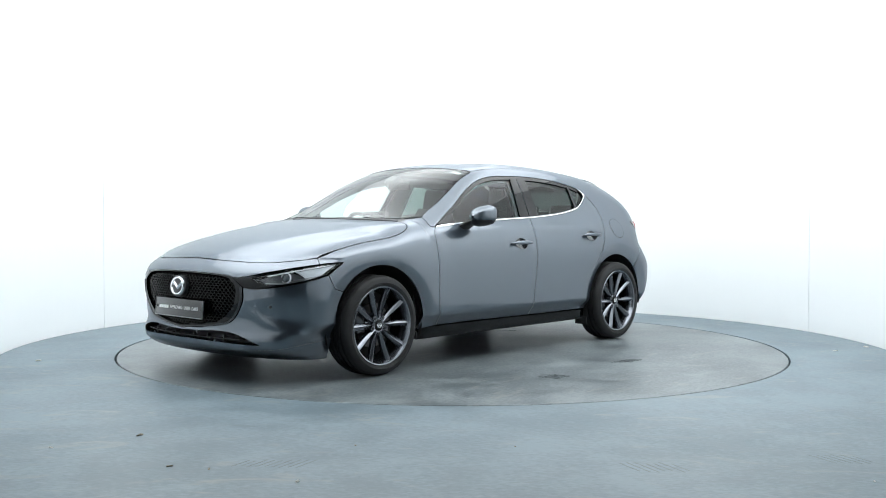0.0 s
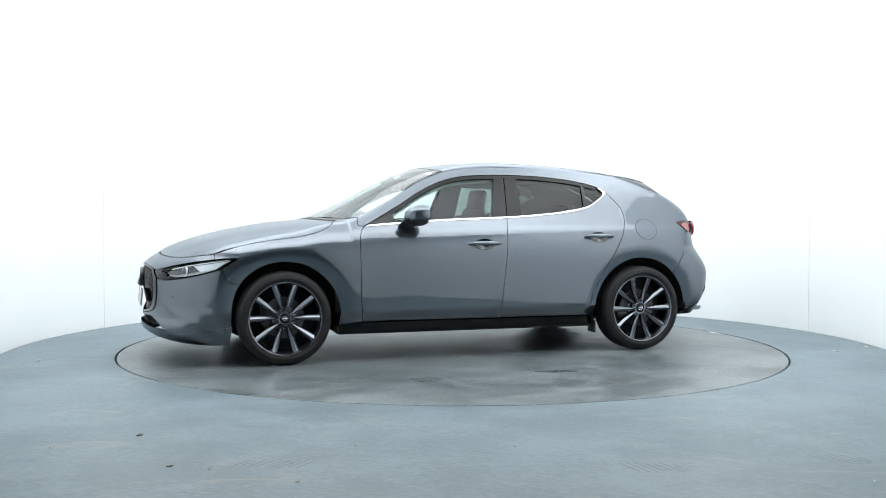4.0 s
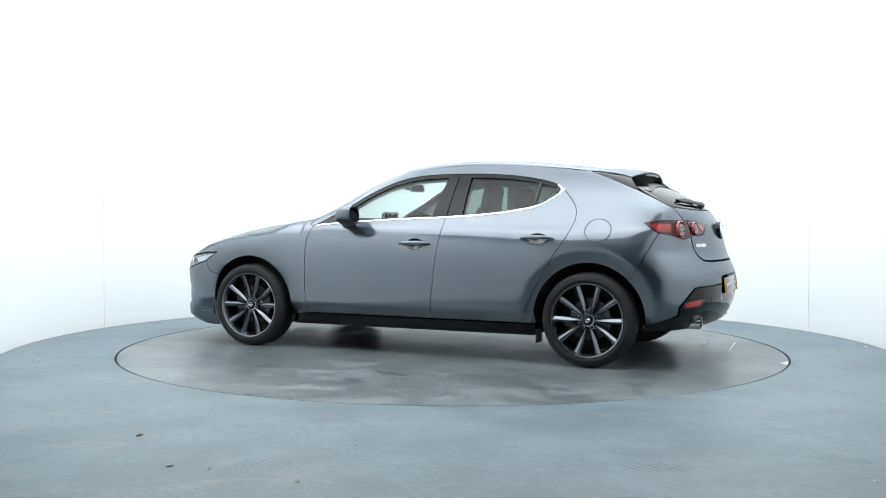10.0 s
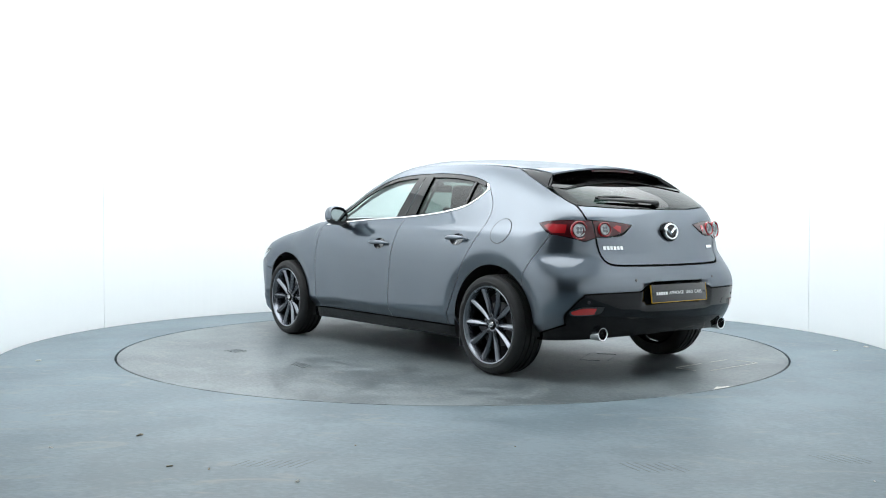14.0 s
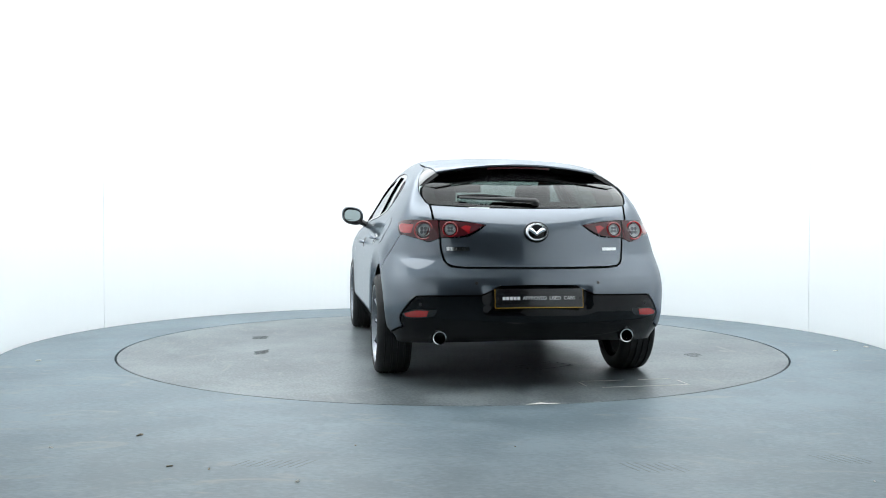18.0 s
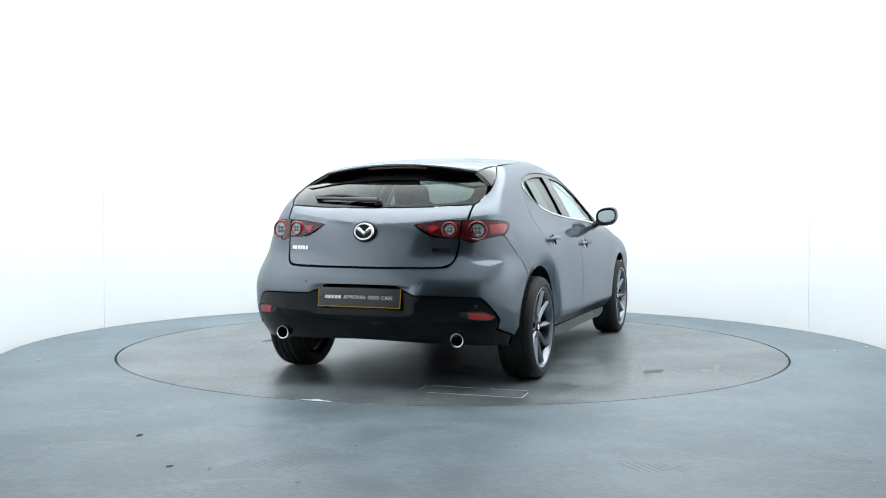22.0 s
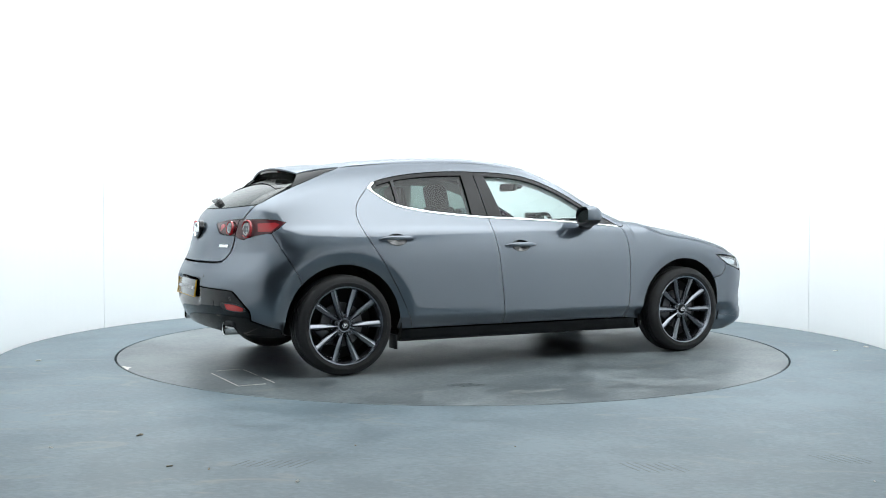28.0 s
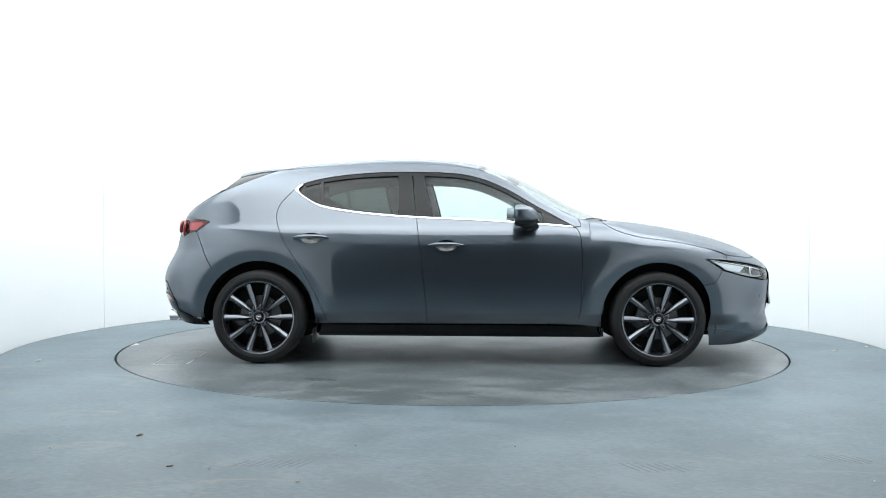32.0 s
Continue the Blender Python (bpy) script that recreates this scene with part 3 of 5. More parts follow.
DOOR_REAR = [(-0.885, 0.280), (-0.97, 0.482), (-1.08, 0.676), (-1.20, 0.869), (-1.247, 0.98), (-1.250, 1.05), (-1.225, 1.11), (-1.147, 1.198)]
HOOD_FRONT = [(2.137, 0.0), (2.128, 0.286), (2.075, 0.50), (2.005, 0.645), (1.90, 0.750), (1.822, 0.800)]
HOOD_SIDE = [(1.822, 0.800), (1.675, 0.815), (1.475, 0.822), (1.246, 0.828), (1.12, 0.822), (1.045, 0.790), (1.01, 0.735), (1.0, 0.665)]
HOOD_BACK = [(1.0, 0.665), (1.035, 0.55), (1.07, 0.35), (1.09, 0.0)]
SCREEN_SIDE = [(0.825, 0.705), (0.60, 0.657), (0.35, 0.602), (0.14, 0.556)]
ROOF_SIDE = [(0.14, 0.556), (-0.10, 0.548), (-0.50, 0.545), (-0.90, 0.547), (-1.29, 0.549)]
GLASS_SIDE = [(0.586, 1.222), (0.622, 1.19), (0.631, 1.134), (0.612, 1.095), (0.595, 1.081)]       # rear window, (y, z)
HAUNCH = [(-1.29, 1.335), (-1.42, 1.288), (-1.53, 1.243), (-1.643, 1.196), (-1.766, 1.134), (-1.836, 1.098), (-1.866, 1.079)]
SEAM_REAR = [(-1.813, 0.902), (-1.757, 0.79), (-1.706, 0.694), (-1.672, 0.64), (-1.644, 0.583)]


def at_x(line, x):
    xs, zs = [p[0] for p in line][::-1], [p[1] for p in line][::-1]
    return float(np.interp(x, xs, zs))


def pair(name, mat, data, label="", parent=None):
    """One part on the left of the car and its mirror image on the right."""
    return [body_part(name, mat, parent or car, d, label) for d in (data, flipped(data))]


def build_shell():
    screen_side = place("top", SCREEN_SIDE, "side")
    roof_side = place("top", ROOF_SIDE, "side")
    hood_side = place("top", HOOD_SIDE, "side")
    # panels seen from above
    body_part("bonnet", PAINT, car, both_halves(sheet("top", outline(HOOD_FRONT, HOOD_SIDE, HOOD_BACK, [(1.09, 0), (2.137, 0)]), 0.018, centre=True)), "grey bonnet with a gentle crease")
    cowl = outline(HOOD_BACK, [(1.09, 0), (1.03, 0)], [(1.03, 0), (0.99, 0.35), (0.90, 0.60), (0.825, 0.705)], [(0.825, 0.705), (0.90, 0.72), (1.0, 0.665)])
    body_part("cowl", BLACK, car, both_halves(sheet("top", cowl, 0.04, centre=True, lift=-0.006)), "black plastic cowl below the windscreen")
    screen = outline([(1.03, 0), (0.99, 0.35), (0.90, 0.60), (0.825, 0.705)], SCREEN_SIDE, [(0.14, 0.556), (0.18, 0.40), (0.205, 0.0)], [(0.205, 0), (1.03, 0)])
    ws = body_part("windscreen", SCREEN_GLASS, car, both_halves(sheet("top", screen, 0.05, centre=True, lip=0, lift=-0.002)), "clear windscreen")
    roof = outline([(0.205, 0.0), (0.18, 0.40), (0.14, 0.556)], ROOF_SIDE, [(-1.29, 0.549), (-1.268, 0.318), (-1.262, 0)], [(-1.262, 0), (0.205, 0)])
    body_part("roof", PAINT, car, both_halves(sheet("top", roof, 0.025, gap=-0.0018, centre=True)))
    # one-piece body side: pillars, rail and rear quarter
    lamp_top = place("stern", [(42.5, 0.989), (52, 0.991), (58, 0.985), (61.5, 0.973)], "side")
    lamp_low = place("stern", [(61.5, 0.973), (59.3, 0.94), (56.2, 0.902)], "side")
    quarter = outline(screen_side, roof_side, HAUNCH[:4], [HAUNCH[3]] + place("rear", [(0.635, 1.136), (0.617, 1.098), (0.599, 1.082), (0.593, 1.04), (0.587, 0.9915)], "side"), lamp_top, lamp_low, SEAM_REAR, arch(AXLE_R, 137, -6),
                      [(-0.98, 0.278), (-0.885, 0.278)], DOOR_REAR, DLO_TOP[::-1], [(0.80, 0.945), (0.842, 0.953), screen_side[0]])
    pair("body_side", PAINT, sheet("side", quarter, 0.014))
    # wings
    lamp_edge = place("bow", [(57.5, 0.722), (60.6, 0.727), (66.6, 0.731)], "side")
    lamp_under = place("bow", [(66.6, 0.728), (63.5, 0.692), (60.6, 0.657)], "side")
    seam_front = place("bow", [(60.6, 0.657), (62.2, 0.60), (63.3, 0.570)], "side")
    end = arch(AXLE_F, 37.3, 37)[0]
    fender = outline(DOOR_FRONT, [(0.80, 0.943), (0.842, 0.953), screen_side[0]], [screen_side[0], (0.92, 0.99), hood_side[-1]], hood_side[::-1],
                     [hood_side[0], lamp_edge[0]], lamp_edge, lamp_under, seam_front, [seam_front[-1], end], arch(AXLE_F, 37.3, 188), [(0.985, 0.262), (0.82, 0.280)])
    pair("front_wing", PAINT, sheet("side", fender, 0.014))
    # doors
    fd = outline(DOOR_FRONT, BELT[:5], DOOR_MID[::-1], [(-0.20, 0.28), (0.82, 0.28)])
    rd = outline(DOOR_MID, BELT[4:], DOOR_REAR[::-1], [(-0.885, 0.28), (-0.20, 0.28)])
    doors = {"front": pair("front_door", PAINT, sheet("side", fd, 0.015)), "rear": pair("rear_door", PAINT, sheet("side", rd, 0.015))}
    sill = outline([(0.985, 0.258), (0.82, 0.272), (-0.885, 0.272), (-0.975, 0.268)], [(-0.975, 0.268), (-0.975, 0.205)], [(-0.975, 0.205), (0.985, 0.188)], [(0.985, 0.188), (0.985, 0.258)])
    pair("side_sill", GLOSS_BLACK, sheet("side", sill, 0.05, lift=-0.004), "dark side sill")
    # nose
    upper = outline(place("top", HOOD_FRONT, "bow"), [place("top", HOOD_FRONT, "bow")[-1], (57.5, 0.722)],
                    [(57.5, 0.722), (49.3, 0.704), (39.4, 0.675), (30.5, 0.645), (26.6, 0.648)], [(26.6, 0.648), (21.5, 0.659), (12, 0.667), (0, 0.670)], [(0, 0.670), (0, 0.745)])
    body_part("front_panel", PAINT, car, both_halves(sheet("bow", upper, 0.02, centre=True)), "grey strip between bonnet and grille")
    fa = place("side", arch(AXLE_F, 37, -10), "bow")
    lower = outline([(31.8, 0.586), (31.2, 0.49), (26.5, 0.378), (18.4, 0.344), (0, 0.313)], [(0, 0.313), (0, 0.302)],
                    [(0, 0.302), (8, 0.306), (21.4, 0.314), (29.6, 0.296), (37.6, 0.240)], [(37.6, 0.240), (30, 0.247), (8, 0.259), (0, 0.258)], [(0, 0.258), (0, 0.196)],
                    [(0, 0.196), (11.3, 0.192), (38.5, 0.209), (46.7, 0.224), (54, 0.245), fa[-1]], fa[::-1], place("side", seam_front[::-1], "bow"),
                    [(60.6, 0.655), (52.6, 0.617), (45.5, 0.594), (36.3, 0.577), (31.8, 0.586)])
    body_part("front_bumper", PAINT, car, both_halves(sheet("bow", lower, 0.02, centre=True)), "grey front bumper with a sculpted corner")
    lip = outline([(0, 0.1955), (11.3, 0.1915), (38.5, 0.2085), (46.7, 0.2235), (54, 0.2445), (fa[-1][0], fa[-1][1] - 0.0005)], [(fa[-1][0], fa[-1][1] - 0.0005), (61, 0.140)],
                  [(61, 0.140), (40, 0.150), (20, 0.164), (0, 0.168)], [(0, 0.168), (0, 0.193)])
    body_part("front_lip", PAINT, car, both_halves(sheet("bow", lip, 0.02, gap=-0.0018, centre=True, lip=0.012)), "grey lower lip of the bumper")
    # tail
    hatch = outline([(0, 1.060), (0.30, 1.064), (0.445, 1.071), (0.595, 1.080)], [(0.595, 1.080), (0.590, 1.04), (0.584, 0.992)], [(0.584, 0.992), (0.45, 0.985), (0.29, 0.963)],
                    [(0.29, 0.963), (0.36, 0.912), (0.42, 0.892), (0.549, 0.887)], [(0.549, 0.887), (0.548, 0.84), (0.537, 0.775), (0.515, 0.738), (0.465, 0.722), (0.30, 0.718), (0, 0.717)], [(0, 0.717), (0, 1.060)])
    body_part("tailgate", PAINT, car, both_halves(sheet("rear", hatch, 0.025, centre=True)), "grey tailgate")
    rg = outline([(0, 1.262), (0.35, 1.258), (0.586, 1.222)], GLASS_SIDE, [(0.595, 1.084), (0.445, 1.075), (0.30, 1.068), (0, 1.064)], [(0, 1.064), (0, 1.262)])
    body_part("rear_window", REAR_GLASS, car, both_halves(sheet("rear", rg, 0.03, centre=True, lip=0, lift=-0.001)), "dark tinted rear window")
    ra = place("side", arch(AXLE_R, 143, 183), "stern")
    hs = [(0.0, 0.708), (0.30, 0.709), (0.470, 0.713), (0.522, 0.731), (0.545, 0.773), (0.556, 0.84), (0.557, 0.884)]
    bumper = outline(place("rear", hs, "stern"), [place("rear", hs, "stern")[-1], (41, 0.873)], [(41, 0.873), (43.5, 0.862), (47, 0.878), (54, 0.902), (56.2, 0.902)],
                     place("side", SEAM_REAR, "stern"), [place("side", SEAM_REAR, "stern")[-1], ra[0]], ra, [ra[-1], (50.3, 0.366)], [(50.3, 0.366), (50.3, 0.42), (48.5, 0.462), (44.3, 0.536), (41, 0.552), (21.4, 0.560)],
                     [(21.4, 0.560), (17.8, 0.588), (14.5, 0.612)], [(14.5, 0.612), (0, 0.616)], [(0, 0.616), (0, 0.708)])
    body_part("rear_bumper", PAINT, car, both_halves(sheet("stern", bumper, 0.022, centre=True)), "grey rear bumper")
    low = outline([(0, 0.611), (14.2, 0.607)], [(14.2, 0.607), (17.4, 0.585), (21.2, 0.556)], [(21.2, 0.556), (40.8, 0.548), (44.0, 0.531), (48.2, 0.457), (49.9, 0.415), (49.9, 0.361)],
                  [(49.9, 0.361), (ra[-1][0], ra[-1][1] - 0.005)], [(ra[-1][0], ra[-1][1] - 0.005), (62.3, 0.255)], [(62.3, 0.255), (45, 0.262), (37.8, 0.268), (8, 0.286), (0, 0.288)], [(0, 0.288), (0, 0.611)])
    body_part("lower_bumper", GLOSS_BLACK, car, both_halves(sheet("stern", low, 0.022, centre=True)), "gloss black lower rear bumper")
    return doors


doors = build_shell()


# ---- windows, trim and lamps ----
def strip_between(lower, upper, xs):
    """An outline between two height functions over the given stretch of x."""
    return [(x, lower(x)) for x in xs] + [(x, upper(x)) for x in xs[::-1]]


belt_z = lambda x: at_x(rounded(BELT), x)
dlo_z = lambda x: at_x(rounded(DLO_TOP), x)


def build_side_windows():
    chrome_z = lambda x: belt_z(x) + 0.0105 + 0.008 * float(ease(0.75, 1.10, -x))
    trim_z = lambda x: max(dlo_z(x) - 0.026, belt_z(x) + 0.018)
    # bright strip along the belt line, sweeping up behind the quarter light
    lower = [(x, belt_z(x)) for x in np.linspace(0.795, -1.143, 90)]
    tip = [(-1.143, 1.199), (-1.118, 1.224), (-1.100, 1.237), (-1.084, 1.236)]
    upper = [(-1.084, 1.236), (-1.116, 1.203), (-1.098, 1.170), (-1.050, 1.138), (-0.99, 1.104), (-0.93, 1.0855), (-0.87, 1.0725), (-0.76, 1.055)]
    up = rounded(upper) + [(x, chrome_z(x)) for x in np.linspace(-0.74, 0.77, 70)]
    pair("window_chrome", CHROME, sheet("side", lower + rounded(tip) + up[1:], 0.05, 0.0006, 0.006, 0.003), "bright chrome strip along the window line")
    # black frame along the top of the openings
    xs = np.linspace(0.79, -1.07, 90)
    pair("window_surround", GLOSS_BLACK, sheet("side", [(x, dlo_z(x) - 0.001) for x in xs] + [(x, trim_z(x)) for x in xs[::-1]], 0.05, 0.0, 0.01, -0.004), "black window surround")
    # pillar covers, quarter bar, corner sail

    def upright(x0b, x1b, x0t, x1t):
        """A leaning post between belt and roof rail."""
        zb0, zb1 = belt_z(x0b) + 0.012, belt_z(x1b) + 0.012
        return [(x0b, zb0), (x1b, zb1), (x1t, dlo_z(x1t) - 0.02), (x0t, dlo_z(x0t) - 0.02)]
    pair("pillar_cover", GLOSS_BLACK, sheet("side", upright(-0.168, -0.284, -0.240, -0.318), 0.05, 0.001, 0.012, 0.0), "gloss black door pillar cover", None)
    pair("pillar_cover", GLOSS_BLACK, sheet("side", upright(-0.290, -0.408, -0.324, -0.420), 0.05, 0.001, 0.012, 0.0), "gloss black door pillar cover", None)
    pair("quarter_bar", BLACK, sheet("side", upright(-0.928, -0.952, -0.945, -0.968), 0.05, 0.0005, 0.012, 0.0), "black bar before the quarter window")
    sail = [(0.77, 0.962), (0.585, belt_z(0.585) + 0.012), (0.575, dlo_z(0.575) - 0.024)]
    pair("mirror_sail", BLACK, sheet("side", sail, 0.05, 0.0, 0.012, -0.002), "black mirror sail panel")
    # panes
    def pane(x0, x1):
        xs = np.linspace(x0, x1, 40)
        return [(x, belt_z(x) + 0.008) for x in xs] + [(x, dlo_z(x) - 0.012) for x in xs[::-1]]
    out = {}
    out["front"] = [body_part("window", DOOR_GLASS, d, dd, "clear door window") for d, dd in zip(doors["front"], (lambda q: (q, flipped(q)))(sheet("side", pane(0.62, -0.22), 0.08, 0, 0, -0.012)))]
    out["rear"] = [body_part("window", PRIVACY, d, dd, "tinted door window") for d, dd in zip(doors["rear"], (lambda q: (q, flipped(q)))(sheet("side", pane(-0.35, -0.95), 0.08, 0, 0, -0.012)))]
    q = [(-0.945, 1.080), (-1.03, 1.115), (-1.10, 1.16), (-1.124, 1.205), (-1.09, 1.236), (-0.955, 1.268)]
    pair("quarter_window", PRIVACY, sheet("side", q, 0.08, 0, 0, -0.010), "tinted quarter window")


build_side_windows()


def shell_point(view, a, b, lift=0.0):
    p, n = on_body(view, np.array([a]), np.array([b]), lift)
    return Vector(p[0]), Vector(n[0])


def facing(p, n, up=(0, 0, 1)):
    """A pose at p whose z points along n and whose y is as upright as can be."""
    n = Vector(n).normalized()
    x = Vector(up).cross(n).normalized()
    y = n.cross(x)
    m = Matrix((x, y, n)).transposed().to_4x4()
    m.translation = p
    return m


def mirrored(m):
    """The pose on the other side of the car, without turning things inside out."""
    s = Matrix.Diagonal((1, -1, 1, 1))
    return s @ m @ Matrix.Diagonal((-1, 1, 1, 1))


def both(name, mat, build, m, label="", parent=None, smooth=True):
    obs = []
    for k, q in enumerate((m, mirrored(m))):
        bm = bmesh.new()
        build(bm, q)
        obs.append(part(name, bm, mat, parent[k] if parent else car, label, smooth))
    return obs


# body-coloured cup drawn near black: the shade behind the grip is in the colour
SHADED_CUP = material("shaded_handle_cup", (0.012, 0.013, 0.015), 0.25, 0.0, 0.5)


def build_handles():
    for key, x0, x1, z in (("front", -0.200, 0.050, 0.815), ("rear", -1.125, -0.880, 0.862)):
        xm = (x0 + x1) / 2
        p, n = shell_point("side", xm, z, 0.0)
        m = facing(p, n)

        def cup(bm, q):
            lathe(bm, [(0.0, 0.0016), (0.5, 0.0016), (0.95, 0.0016), (1.0, 0.0002)], q @ Matrix.Diagonal((0.072, 0.041, 1, 1)), 40)
        for ob in both("handle_recess", SHADED_CUP, cup, m, "finger recess, its shade put into a dark colour", doors[key]):
            # flat disc, its normals bent to shade like a hollow dished towards the middle
            me = ob.data
            c = sum((v.co for v in me.vertices), Vector()) / len(me.vertices)
            out = Vector(n) if c.y > 0 else Vector((n.x, -n.y, n.z))
            me.normals_split_custom_set_from_vertices([(out - (v.co - c) * 17).normalized() for v in me.vertices])

        def grip(bm, q):
            secs = []
            for i in range(15):
                t = i / 14
                s = (t - 0.5) * (x1 - x0)
                w = 0.0125 * (1 - abs(2 * t - 1) ** 3.2) + 0.0025
                h = 0.030 * (1 - abs(2 * t - 1) ** 4) + 0.004
                secs.append([q @ Vector((s, w * math.cos(a) + 0.001, h + 0.010 * math.sin(a))) for a in [2 * math.pi * k / 12 for k in range(12)]])
            loft(bm, secs)
        both("door_handle", PAINT, grip, m, "grey pull handle", doors[key])


def build_fuel_flap():
    p, n = shell_point("side", -1.42, 0.921, 0.0012)
    c = [(-1.42 + 0.089 * math.cos(a), 0.921 + 0.078 * math.sin(a)) for a in [2 * math.pi * k / 48 for k in range(48)]]
    for r0, mat, lift, name in ((1.03, GAP, 0.0008, "flap_gap"), (0.972, PAINT, 0.0018, "fuel_flap")):
        q = [(-1.42 + (x + 1.42) * r0, 0.921 + (z - 0.921) * r0) for x, z in c]
        body_part(name, mat, car, sheet("side", q, 0.03, 0, 0.001, lift), "round fuel filler flap" if mat is PAINT else "thin dark gap round the fuel flap")


def build_mirrors():
    for s, door in zip((1, -1), doors["front"]):
        f = Matrix.Diagonal((1, s, 1, 1))
        # housing: rounded pod, rear face open for the glass
        def pod(scale_top, z_shift, zmin, zmax):
            secs = []
            for i in range(13):
                t = i / 12
                x = 0.385 + 0.158 * t
                r = math.sqrt(max(0.0, 1 - (max(0, t - 0.28) / 0.725) ** 2.2)) * (1 - 0.13 * max(0.0, 1 - t / 0.28) ** 2)
                sec = []
                for k in range(24):
                    a = 2 * math.pi * k / 24
                    yy = 0.942 + 0.088 * r * math.copysign(abs(math.cos(a)) ** 0.75, math.cos(a)) - 0.01 * t
                    zz = 1.022 + 0.072 * r * math.copysign(abs(math.sin(a)) ** 0.78, math.sin(a)) - 0.010 * t + 0.012 * (yy - 0.942) / 0.088
                    sec.append(f @ Vector((x, yy, min(max(zz, zmin), zmax))))
                secs.append(sec)
            return secs
        bm = bmesh.new()
        loft(bm, pod(1, 0, 0.990, 2.0), cap=False)
        cap = part("wing_mirror", bm, PAINT, car, "grey wing mirror with a black base")
        bm = bmesh.new()
        secs = pod(1, 0, 0.0, 0.989)
        for sec in secs:
            for v in sec:
                v.y = s * (0.942 + (abs(v.y) - 0.942) * 0.97)
        loft(bm, secs)
        part("lower_housing", bm, BLACK, cap, "black lower housing")
        bm = bmesh.new()
        m = facing(Vector((0.399, 0.942, 1.023)), Vector((-1, 0.02, 0.30)))
        m = m if s > 0 else mirrored(m)

        def oval(w, h, depth):
            return [m @ Vector((w * math.copysign(abs(math.cos(a)) ** 0.75, math.cos(a)), h * math.copysign(abs(math.sin(a)) ** 0.78, math.sin(a)), depth))
                    for a in [2 * math.pi * k / 36 for k in range(36)]]
        loft(bm, [oval(0.078, 0.064, -0.012), oval(0.076, 0.062, -0.001), oval(0.071, 0.057, 0.001)])
        part("mirror_rim", bm, BLACK, cap, "black rim round the mirror glass")
        bm = bmesh.new()
        loft(bm, [oval(0.067, 0.053, 0.0005), oval(0.065, 0.051, 0.0035)])
        part("mirror_glass", bm, MIRROR, cap, "mirror glass", smooth=False)
        bm = bmesh.new()
        secs = []
        for i in range(7):
            t = i / 6
            c = Vector((0.50 - 0.02 * t, 0.80 + 0.13 * t, 0.925 + 0.070 * t ** 0.7))
            w, h = 0.062 - 0.012 * t, 0.030 - 0.008 * t
            secs.append([f @ (c + Vector((w * math.cos(a), 0.0, h * math.sin(a)))) for a in [2 * math.pi * k / 14 for k in range(14)]])
        loft(bm, secs)
        part("mirror_arm", bm, BLACK, cap, "black mirror arm")


